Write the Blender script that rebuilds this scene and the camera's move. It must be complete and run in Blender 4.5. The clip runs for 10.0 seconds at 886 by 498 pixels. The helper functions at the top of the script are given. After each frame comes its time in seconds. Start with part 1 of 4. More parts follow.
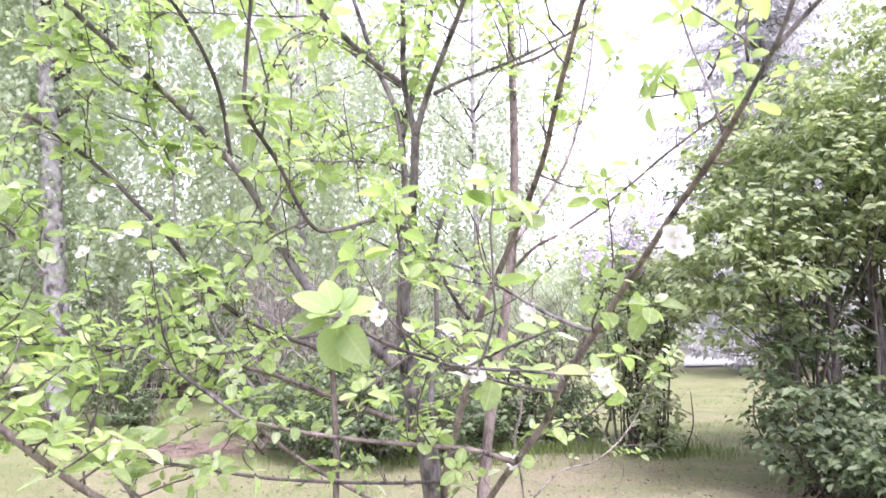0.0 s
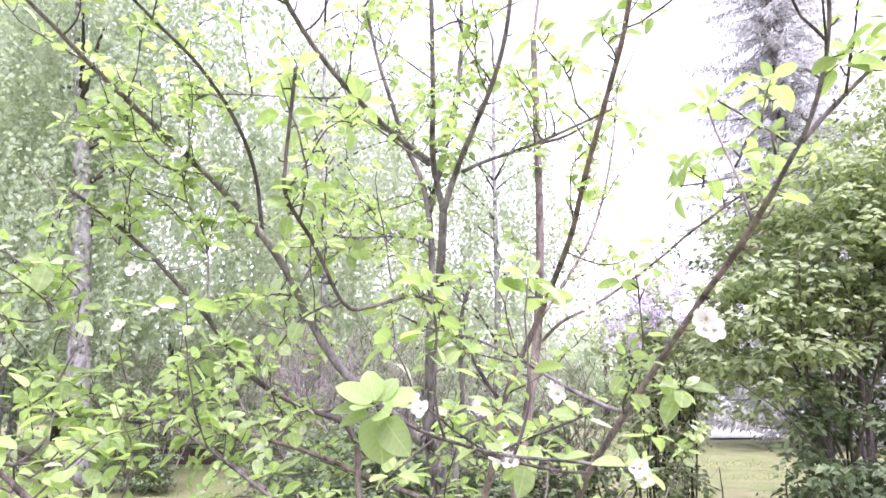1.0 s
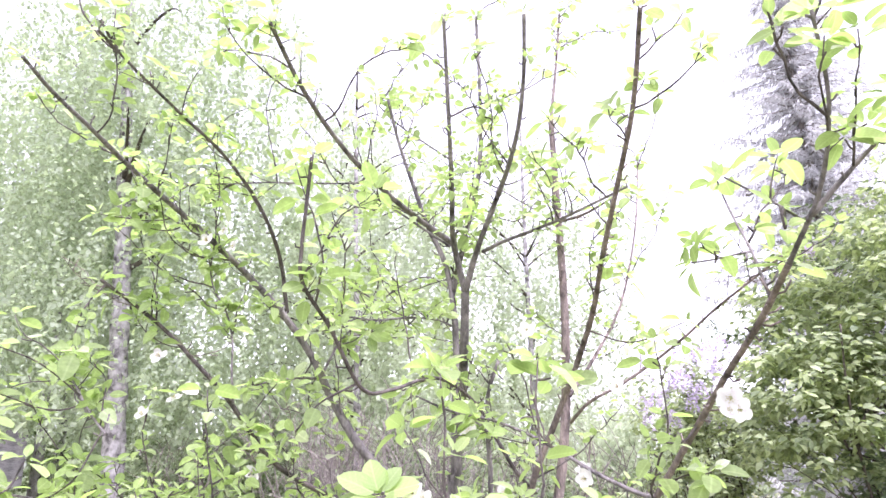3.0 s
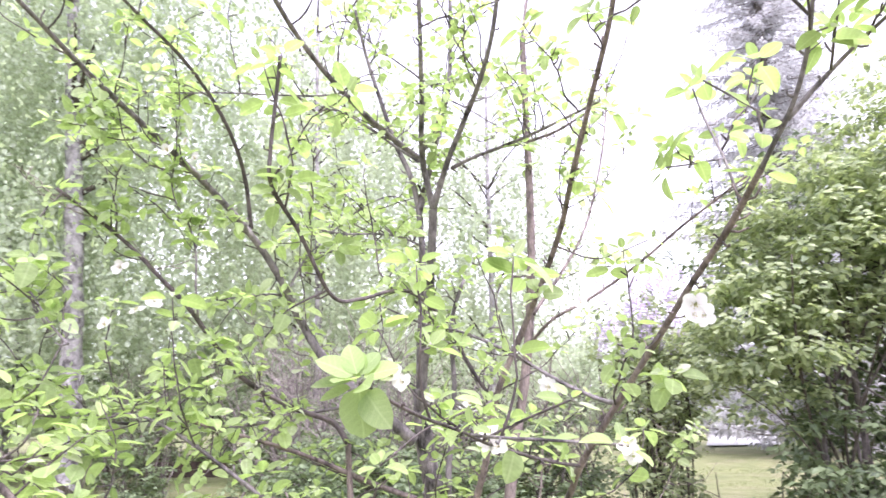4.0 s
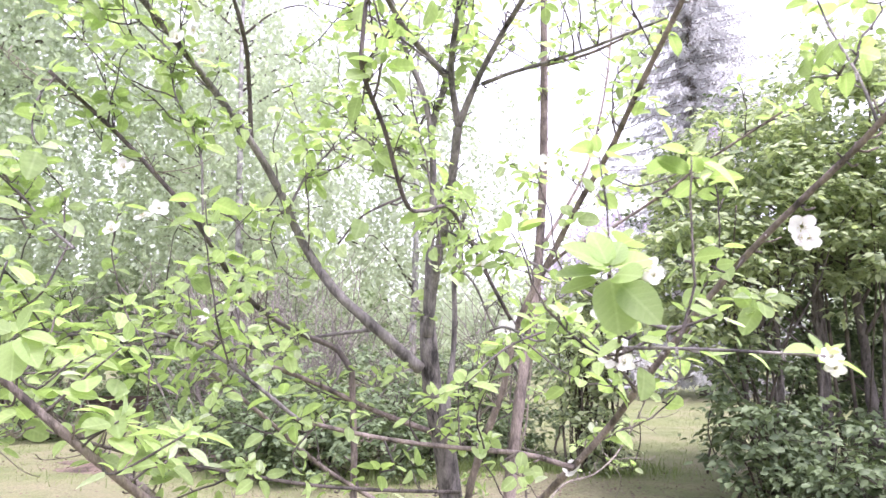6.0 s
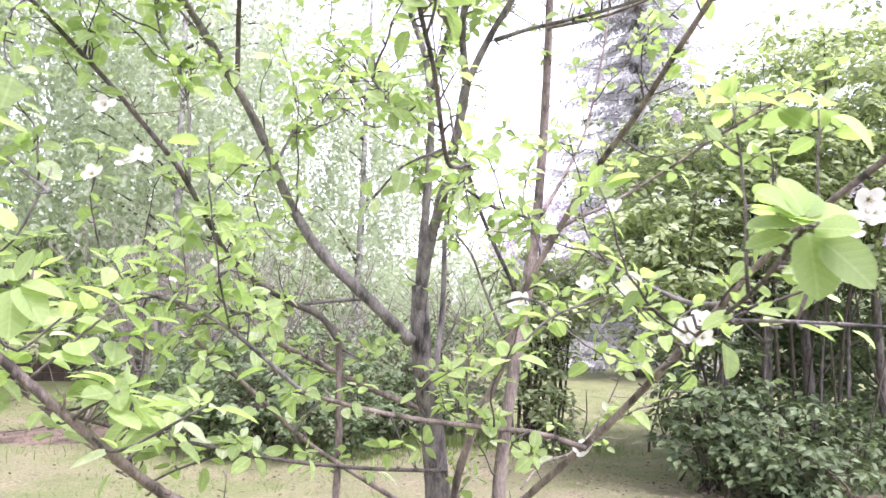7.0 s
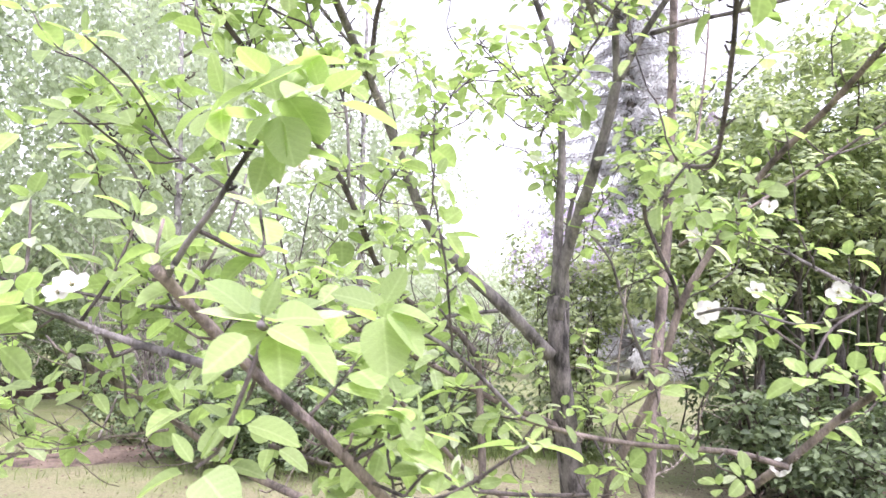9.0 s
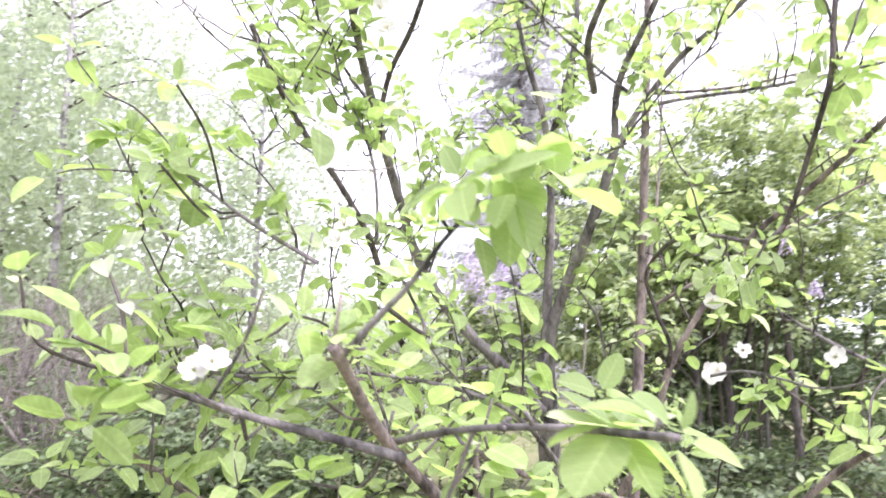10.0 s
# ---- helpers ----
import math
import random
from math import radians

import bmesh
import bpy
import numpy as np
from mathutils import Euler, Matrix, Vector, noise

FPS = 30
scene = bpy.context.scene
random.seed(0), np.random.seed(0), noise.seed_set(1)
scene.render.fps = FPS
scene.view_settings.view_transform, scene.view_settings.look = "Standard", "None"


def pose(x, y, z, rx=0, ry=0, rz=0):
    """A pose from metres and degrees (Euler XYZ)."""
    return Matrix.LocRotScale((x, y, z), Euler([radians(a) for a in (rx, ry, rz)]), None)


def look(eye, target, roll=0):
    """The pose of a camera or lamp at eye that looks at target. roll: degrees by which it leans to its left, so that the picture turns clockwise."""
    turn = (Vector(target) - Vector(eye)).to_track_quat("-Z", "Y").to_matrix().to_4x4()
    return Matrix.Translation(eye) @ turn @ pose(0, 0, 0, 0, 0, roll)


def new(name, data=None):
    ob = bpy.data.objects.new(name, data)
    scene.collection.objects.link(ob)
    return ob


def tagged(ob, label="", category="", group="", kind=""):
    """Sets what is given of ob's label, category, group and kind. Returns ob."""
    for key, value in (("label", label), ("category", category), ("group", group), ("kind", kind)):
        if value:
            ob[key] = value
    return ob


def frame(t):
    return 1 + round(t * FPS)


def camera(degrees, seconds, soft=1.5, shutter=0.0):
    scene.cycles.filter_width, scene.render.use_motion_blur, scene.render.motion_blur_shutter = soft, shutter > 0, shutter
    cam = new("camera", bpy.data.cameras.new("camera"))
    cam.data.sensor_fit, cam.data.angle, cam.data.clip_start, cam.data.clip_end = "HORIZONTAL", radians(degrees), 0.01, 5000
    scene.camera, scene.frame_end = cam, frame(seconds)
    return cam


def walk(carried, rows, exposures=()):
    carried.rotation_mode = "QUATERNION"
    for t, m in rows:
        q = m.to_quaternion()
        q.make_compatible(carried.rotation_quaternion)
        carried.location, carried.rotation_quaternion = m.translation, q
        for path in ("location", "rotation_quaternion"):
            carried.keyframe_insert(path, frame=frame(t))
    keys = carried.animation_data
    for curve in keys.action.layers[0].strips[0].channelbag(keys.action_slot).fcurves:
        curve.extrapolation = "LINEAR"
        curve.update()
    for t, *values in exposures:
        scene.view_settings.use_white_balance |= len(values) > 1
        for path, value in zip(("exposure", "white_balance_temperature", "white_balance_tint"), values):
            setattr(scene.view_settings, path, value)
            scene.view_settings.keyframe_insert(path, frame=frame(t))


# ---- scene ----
from collections import defaultdict

cam = camera(64.5, 10.0, soft=1.5, shutter=0.35)
PATH = [
    (0, (0.196, -0.055, 1.474), (0.022, 1.924, 1.705), -1.3),
    (0.5, (0.174, -0.084, 1.495), (-0.031, 1.878, 1.826), -0.8),
    (1, (0.174, -0.09, 1.506), (-0.05, 1.854, 1.919), -0.6),
    (1.5, (0.172, -0.092, 1.514), (-0.052, 1.832, 2.013), -0.4),
    (2, (0.174, -0.098, 1.525), (-0.044, 1.804, 2.102), -0.6),
    (2.2, (0.186, -0.094, 1.522), (-0.051, 1.792, 2.146), -0.6),
    (3.3, (0.226, -0.088, 1.506), (-0.117, 1.781, 2.132), -0.9),
    (3.5, (0.231, -0.084, 1.497), (-0.136, 1.803, 2.048), -0.8),
    (4, (0.187, -0.064, 1.459), (-0.021, 1.875, 1.903), -1.2),
    (4.5, (0.057, -0.082, 1.462), (-0.018, 1.872, 1.885), -0.9),
    (5, (-0.057, -0.07, 1.445), (-0.029, 1.897, 1.809), -1.6),
    (5.5, (-0.127, -0.032, 1.431), (-0.126, 1.946, 1.726), -0.1),
    (5.7, (-0.15, -0.002, 1.427), (-0.142, 1.977, 1.714), 0.1),
    (6.8, (-0.383, 0.187, 1.366), (-0.162, 2.155, 1.646), 0.3),
    (7, (-0.408, 0.212, 1.393), (-0.181, 2.187, 1.616), 1.7),
    (7.5, (-0.623, 0.259, 1.383), (-0.267, 2.216, 1.592), 0.3),
    (8, (-0.74, 0.253, 1.386), (-0.403, 2.215, 1.582), -0.3),
    (8.5, (-0.821, 0.303, 1.393), (-0.537, 2.272, 1.592), 1.0),
    (9, (-0.904, 0.419, 1.407), (-0.621, 2.384, 1.649), 0.4),
    (9.5, (-1.026, 0.493, 1.416), (-0.67, 2.442, 1.694), 0.4),
    (10, (-1.259, 0.505, 1.452), (-0.657, 2.377, 1.812), 0.4),
]
EXPOSURES = [(0.0, 2.19, 5960, 29.5), (5.5, 2.19, 5960, 29.5), (7.0, 2.16, 6050, 25), (10.0, 2.16, 6050, 25)]
walk(cam, [(t, look(eye, target, roll)) for t, eye, target, roll in PATH], EXPOSURES)

# ---- light: bright overcast sky, one wide soft sun ----
SUN_HIGH, SUN_ROUND = radians(64), radians(150)
world = bpy.data.worlds.new("overcast_sky")
scene.world = world
world.use_nodes = True
wn, wl = world.node_tree.nodes, world.node_tree.links
sky = wn.new("ShaderNodeTexSky")
sky.sky_type, sky.sun_disc = "NISHITA", False
sky.sun_elevation, sky.sun_rotation = SUN_HIGH, SUN_ROUND
sky.air_density, sky.dust_density, sky.ozone_density = 1.0, 2.0, 1.0
grey = wn.new("ShaderNodeHueSaturation")
grey.inputs["Saturation"].default_value = 0.12
wl.new(sky.outputs["Color"], grey.inputs["Color"])
wl.new(grey.outputs["Color"], wn["Background"].inputs["Color"])
wn["Background"].inputs["Strength"].default_value = 0.13
sun = new("sun", bpy.data.lights.new("sun", "SUN"))
sun.data.energy, sun.data.angle, sun.data.color = 1.2, radians(25), (1.0, 0.96, 0.9)
sun.matrix_world = look((20 * math.sin(SUN_ROUND), 20 * math.cos(SUN_ROUND), 20 * math.tan(SUN_HIGH)), (0, 0, 0))


# ---- materials ----
def shader(name):
    m = bpy.data.materials.new(name)
    m.use_nodes = True
    return m, m.node_tree.nodes, m.node_tree.links, m.node_tree.nodes["Principled BSDF"]


def ramp(nodes, *stops):
    r = nodes.new("ShaderNodeValToRGB")
    while len(r.color_ramp.elements) < len(stops):
        r.color_ramp.elements.new(0.5)
    for e, (at, c) in zip(r.color_ramp.elements, stops):
        e.position, e.color = at, (*c, 1)
    return r


def noise_node(nodes, links, scale, detail=4, where=None, rough=0.55):
    n = nodes.new("ShaderNodeTexNoise")
    n.inputs["Scale"].default_value, n.inputs["Detail"].default_value, n.inputs["Roughness"].default_value = scale, detail, rough
    if where is not None:
        links.new(where, n.inputs["Vector"])
    return n


def bump(nodes, links, height, strength, distance, bsdf):
    b = nodes.new("ShaderNodeBump")
    b.inputs["Strength"].default_value, b.inputs["Distance"].default_value = strength, distance
    links.new(height, b.inputs["Height"])
    links.new(b.outputs["Normal"], bsdf.inputs["Normal"])


def mix_rgb(nodes, links, factor, a, b, blend="MIX"):
    m = nodes.new("ShaderNodeMix")
    m.data_type, m.blend_type = "RGBA", blend
    for sock, v in ((m.inputs[0], factor), (m.inputs[6], a), (m.inputs[7], b)):
        if hasattr(v, "is_linked"):
            links.new(v, sock)
        elif isinstance(v, tuple):
            sock.default_value = (*v, 1)
        else:
            sock.default_value = v
    return m.outputs[2]


def bark_material(name, dark, light, scale, rough=0.85, bands=True):
    """Bark with blotches and fine grain, drawn out along the trunk where bands is set."""
    m, n, l, b = shader(name)
    co = n.new("ShaderNodeTexCoord").outputs["Object"]
    mp = n.new("ShaderNodeMapping")
    mp.inputs["Scale"].default_value = (1.3, 1.3, 0.45 if bands else 1.3)
    l.new(co, mp.inputs["Vector"])
    blotch, grain = noise_node(n, l, scale, 5, mp.outputs["Vector"], 0.65), noise_node(n, l, scale * 9, 3, mp.outputs["Vector"])
    r = ramp(n, (0.34, tuple(0.6 * p for p in dark)), (0.5, tuple((p + q) / 2 for p, q in zip(dark, light))), (0.7, light))
    l.new(blotch.outputs["Fac"], r.inputs["Fac"])
    g = ramp(n, (0.35, (0.55, 0.55, 0.55)), (0.65, (1.1, 1.1, 1.1)))
    l.new(grain.outputs["Fac"], g.inputs["Fac"])
    l.new(mix_rgb(n, l, 0.7, r.outputs["Color"], g.outputs["Color"], "MULTIPLY"), b.inputs["Base Color"])
    b.inputs["Roughness"].default_value = rough
    bump(n, l, grain.outputs["Fac"], 0.7, 0.008, b)
    return m


def leaf_material(name, dark, light, through_light, share=0.42, gloss=0.5, veins=False, pale=None):
    """Thin leaf: diffuse upper side, light passing through, a soft sheen, each leaf a little different."""
    m, n, l, b = shader(name)
    geo, info = n.new("ShaderNodeNewGeometry"), n.new("ShaderNodeObjectInfo")
    add = n.new("ShaderNodeMath")
    add.operation = "ADD"
    l.new(geo.outputs["Random Per Island"], add.inputs[0])
    l.new(info.outputs["Random"], add.inputs[1])
    wrap = n.new("ShaderNodeMath")
    wrap.operation = "FRACT"
    l.new(add.outputs[0], wrap.inputs[0])
    r = ramp(n, (0.0, dark), (0.6, light), (0.8, tuple(min(1, c * 1.08) for c in light)), (1.0, pale or tuple(min(1, c * 1.08) for c in light)))
    l.new(wrap.outputs[0], r.inputs["Fac"])
    vein = noise_node(n, l, 60, 3, n.new("ShaderNodeTexCoord").outputs["Object"])
    v = ramp(n, (0.3, (0.82, 0.82, 0.82)), (0.7, (1.1, 1.1, 1.1)))
    l.new(vein.outputs["Fac"], v.inputs["Fac"])
    col = mix_rgb(n, l, 1.0, r.outputs["Color"], v.outputs["Color"], "MULTIPLY")
    if veins:
        sep = n.new("ShaderNodeSeparateXYZ")
        l.new(n.new("ShaderNodeUVMap").outputs["UV"], sep.inputs[0])
        side = n.new("ShaderNodeMath")
        side.operation = "ABSOLUTE"
        l.new(sep.outputs["X"], side.inputs[0])
        slant = n.new("ShaderNodeMath")
        slant.operation, slant.inputs[1].default_value = "MULTIPLY_ADD", -0.75
        l.new(side.outputs[0], slant.inputs[0])
        l.new(sep.outputs["Y"], slant.inputs[2])
        rib = n.new("ShaderNodeMath")
        rib.operation, rib.inputs[1].default_value = "PINGPONG", 0.075
        l.new(slant.outputs[0], rib.inputs[0])
        line = ramp(n, (0.0, (1.08, 1.07, 1.10)), (0.16, (1.0, 1.0, 1.0)), (1.0, (0.96, 0.97, 0.95)))
        scale = n.new("ShaderNodeMath")
        scale.operation, scale.inputs[1].default_value = "MULTIPLY", 13.3
        l.new(rib.outputs[0], scale.inputs[0])
        l.new(scale.outputs[0], line.inputs["Fac"])
        mid = ramp(n, (0.0, (1.25, 1.2, 1.35)), (0.035, (1.0, 1.0, 1.0)))
        l.new(side.outputs[0], mid.inputs["Fac"])
        col = mix_rgb(n, l, 1.0, mix_rgb(n, l, 1.0, col, line.outputs["Color"], "MULTIPLY"), mid.outputs["Color"], "MULTIPLY")
        bump(n, l, scale.outputs[0], 0.22, 0.0010, b)
    l.new(col, b.inputs["Base Color"])
    b.inputs["Roughness"].default_value = gloss
    b.inputs["Specular IOR Level"].default_value = 0.28
    tr = n.new("ShaderNodeBsdfTranslucent")
    l.new(mix_rgb(n, l, 1.0, col, through_light, "MULTIPLY"), tr.inputs["Color"])
    mx = n.new("ShaderNodeMixShader")
    mx.inputs[0].default_value = share
    l.new(b.outputs[0], mx.inputs[1])
    l.new(tr.outputs[0], mx.inputs[2])
    l.new(mx.outputs[0], n["Material Output"].inputs["Surface"])
    return m


APPLE_BARK = bark_material("apple_bark", (0.06, 0.051, 0.055), (0.33, 0.295, 0.295), 14)
DARK_BARK = bark_material("dark_young_bark", (0.045, 0.037, 0.038), (0.19, 0.155, 0.15), 18)
OLD_BARK = bark_material("cracked_apple_bark", (0.034, 0.029, 0.031), (0.32, 0.28, 0.28), 24)
RED_BARK = bark_material("red_brown_bark", (0.085, 0.066, 0.062), (0.35, 0.28, 0.262), 16)
SHRUB_BARK = bark_material("shrub_bark", (0.035, 0.028, 0.022), (0.14, 0.115, 0.09), 14)
LILAC_BARK = bark_material("flaking_lilac_bark", (0.055, 0.046, 0.042), (0.23, 0.20, 0.185), 17)
DRY_TWIG = bark_material("dry_twig_bark", (0.16, 0.13, 0.11), (0.36, 0.31, 0.27), 20)
GREY_TWIG = bark_material("grey_twig_bark", (0.15, 0.125, 0.115), (0.33, 0.29, 0.27), 12)
APPLE_LEAF = leaf_material("young_apple_leaf", (0.25, 0.315, 0.155), (0.365, 0.455, 0.21), (1.40, 1.55, 0.95), 0.52, 0.65, True, (0.50, 0.53, 0.43))
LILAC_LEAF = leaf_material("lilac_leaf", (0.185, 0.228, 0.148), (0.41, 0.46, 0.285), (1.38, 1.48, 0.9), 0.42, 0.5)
# Same lilac leaf, darkened: shade under and behind the shrubs put into colour.
LILAC_SHADED = leaf_material("shaded_lilac_leaf", (0.074, 0.102, 0.06), (0.172, 0.218, 0.122), (1.35, 1.45, 0.95), 0.35, 0.5)
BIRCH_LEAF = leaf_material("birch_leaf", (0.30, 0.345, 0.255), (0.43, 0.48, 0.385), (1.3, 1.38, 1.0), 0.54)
# Lighter leaf for distant foliage, with the haze mixed into its colour.
PALE_LEAF = leaf_material("far_hazed_leaf", (0.36, 0.40, 0.30), (0.48, 0.525, 0.42), (1.3, 1.36, 1.1), 0.58)
HEDGE_LEAF = leaf_material("hedge_leaf", (0.078, 0.11, 0.062), (0.205, 0.26, 0.15), (1.4, 1.5, 0.9), 0.36)
GRASS_BLADE = leaf_material("grass_blade", (0.085, 0.125, 0.042), (0.20, 0.25, 0.09), (1.2, 1.3, 0.8), 0.3)
# Needles far paler than spruce: distance haze is put into their colour.
HAZED_NEEDLE = leaf_material("hazed_spruce_needle", (0.42, 0.415, 0.425), (0.58, 0.57, 0.585), (1.1, 1.12, 1.1), 0.48)
PETAL = leaf_material("white_petal", (0.80, 0.76, 0.77), (0.86, 0.85, 0.84), (1.0, 1.0, 1.0), 0.4, 0.6)
LILAC_FLOWER = leaf_material("lilac_floret", (0.56, 0.49, 0.63), (0.76, 0.70, 0.80), (1.1, 1.0, 1.2), 0.35, 0.6)
STAMEN = bark_material("stamen", (0.55, 0.45, 0.12), (0.75, 0.68, 0.30), 200, 0.7)


def birch_bark():
    m, n, l, b = shader("birch_bark")
    tc = n.new("ShaderNodeTexCoord").outputs["Object"]
    mp = n.new("ShaderNodeMapping")
    mp.inputs["Scale"].default_value = (3.0, 3.0, 2.4)
    l.new(tc, mp.inputs["Vector"])
    marks = noise_node(n, l, 2.2, 6, mp.outputs["Vector"], 0.65)
    r = ramp(n, (0.36, (0.07, 0.062, 0.064)), (0.45, (0.22, 0.205, 0.21)), (0.62, (0.42, 0.395, 0.41)))
    l.new(marks.outputs["Fac"], r.inputs["Fac"])
    l.new(r.outputs["Color"], b.inputs["Base Color"])
    b.inputs["Roughness"].default_value = 0.75
    bump(n, l, marks.outputs["Fac"], 0.5, 0.02, b)
    return m


BIRCH_BARK = birch_bark()


def lawn_material():
    m, n, l, b = shader("lawn")
    co = n.new("ShaderNodeTexCoord").outputs["Object"]
    big, mid, fine = noise_node(n, l, 0.35, 5, co), noise_node(n, l, 1.6, 6, co, 0.65), noise_node(n, l, 38, 4, co, 0.7)
    green = ramp(n, (0.3, (0.15, 0.172, 0.068)), (0.7, (0.25, 0.262, 0.115)))
    l.new(mid.outputs["Fac"], green.inputs["Fac"])
    straw = ramp(n, (0.3, (0.175, 0.138, 0.103)), (0.7, (0.34, 0.275, 0.21)))
    l.new(fine.outputs["Fac"], straw.inputs["Fac"])
    where = ramp(n, (0.48, (0, 0, 0)), (0.72, (1, 1, 1)))
    far = n.new("ShaderNodeVectorMath")
    far.operation, far.inputs[1].default_value = "DISTANCE", (0.7, 5.6, 0.0)
    l.new(co, far.inputs[0])
    trodden = n.new("ShaderNodeMapRange")
    trodden.inputs["From Min"].default_value, trodden.inputs["From Max"].default_value = 1.0, 3.6
    trodden.inputs["To Min"].default_value, trodden.inputs["To Max"].default_value = 0.11, 0.0
    l.new(far.outputs["Value"], trodden.inputs["Value"])
    both = n.new("ShaderNodeMath")
    both.operation = "ADD"
    l.new(trodden.outputs["Result"], both.inputs[0])
    l.new(mix_rgb(n, l, 0.4, big.outputs["Fac"], mid.outputs["Fac"]), both.inputs[1])
    l.new(both.outputs[0], where.inputs["Fac"])
    col = mix_rgb(n, l, where.outputs["Color"], green.outputs["Color"], straw.outputs["Color"])
    f = ramp(n, (0.3, (0.62, 0.62, 0.62)), (0.7, (1.15, 1.15, 1.15)))
    l.new(fine.outputs["Fac"], f.inputs["Fac"])
    l.new(mix_rgb(n, l, 1.0, col, f.outputs["Color"], "MULTIPLY"), b.inputs["Base Color"])
    b.inputs["Roughness"].default_value = 0.95
    bump(n, l, fine.outputs["Fac"], 0.8, 0.03, b)
    return m


LAWN = lawn_material()
SOIL = bark_material("dry_soil", (0.09, 0.062, 0.048), (0.235, 0.172, 0.135), 3.0, 0.95, bands=False)
GRAVEL = bark_material("pale_gravel", (0.36, 0.35, 0.345), (0.55, 0.545, 0.54), 8.0, 0.9, bands=False)
BROWN_BOARD = bark_material("brown_stained_board", (0.03, 0.02, 0.018), (0.10, 0.062, 0.05), 5.0, 0.8)
GREY_BOARD = bark_material("grey_board", (0.19, 0.165, 0.17), (0.32, 0.285, 0.29), 4.0, 0.8)
GREY_ROOF = bark_material("grey_roofing", (0.18, 0.165, 0.175), (0.30, 0.275, 0.285), 4.0, 0.85)

rnd = np.random.default_rng(7)
UP = np.array((0, 0, 1.0))


# ---- builders ----
def mesh_of(name, verts, faces, mat, smooth=True, uv=None):
    me = bpy.data.meshes.new(name)
    me.from_pydata([tuple(v) for v in verts], [], [tuple(f) for f in faces])
    me.materials.append(mat)
    if smooth:
        me.polygons.foreach_set("use_smooth", [True] * len(me.polygons))
    if uv is not None:
        index = np.zeros(len(me.loops), int)
        me.loops.foreach_get("vertex_index", index)
        me.uv_layers.new(name="leaf").data.foreach_set("uv", np.asarray(uv, float)[index % len(uv)].ravel())
    me.update()
    return me


def under(name, me, parent, label="", kind=""):
    ob = new(name, me)
    ob.parent = parent
    return tagged(ob, label=label, kind=kind)


def thing(name, place, label, category, group="", kind=""):
    ob = new(name)
    ob.empty_display_size = 0.1
    ob.location = place
    return tagged(ob, label, category, group, kind)


def smooth_line(points, step):
    """A rounded line through the points (Catmull-Rom), sampled about every step metres."""
    p = np.array(points, float)
    p = np.vstack([2 * p[0] - p[1], p, 2 * p[-1] - p[-2]])
    out = []
    for a, b, c, d in zip(p[:-3], p[1:-2], p[2:-1], p[3:]):
        k = max(1, int(np.linalg.norm(c - b) / step))
        for t in np.arange(k) / k:
            out.append(0.5 * (2 * b + (c - a) * t + (2 * a - 5 * b + 4 * c - d) * t**2 + (3 * b - a - 3 * c + d) * t**3))
    out.append(p[-2])
    return np.array(out)


def frames_along(line):
    tan = np.gradient(line, axis=0)
    tan /= np.linalg.norm(tan, axis=1)[:, None] + 1e-9
    side = np.cross(tan, [0.31, 0.17, 0.93])
    bad = np.linalg.norm(side, axis=1) < 0.2
    side[bad] = np.cross(tan[bad], [1, 0.2, 0])
    side /= np.linalg.norm(side, axis=1)[:, None]
    return tan, side, np.cross(tan, side)


def tube(line, radii, sides, lump=0.12):
    """Verts and faces of a closed tapering round bar with uneven swellings."""
    tan, u, v = frames_along(line)
    for i in range(1, len(line)):
        w = u[i - 1] - tan[i] * (u[i - 1] @ tan[i])
        u[i] = w / (np.linalg.norm(w) + 1e-9)
        v[i] = np.cross(tan[i], u[i])
    a = np.arange(sides) * 2 * np.pi / sides
    r = radii[:, None] * (1 + lump * (rnd.random((len(line), sides)) - 0.5) + lump * (rnd.random((len(line), 1)) - 0.5))
    ring = line[:, None] + r[..., None] * (np.cos(a)[None, :, None] * u[:, None] + np.sin(a)[None, :, None] * v[:, None])
    verts = ring.reshape(-1, 3)
    faces = []
    for i in range(len(line) - 1):
        for j in range(sides):
            k = (j + 1) % sides
            faces.append((i * sides + j, i * sides + k, (i + 1) * sides + k, (i + 1) * sides + j))
    faces.append(tuple(range(sides))[::-1])
    faces.append(tuple((len(line) - 1) * sides + j for j in range(sides)))
    return verts, faces


AXES = []
DRY_LINES = []


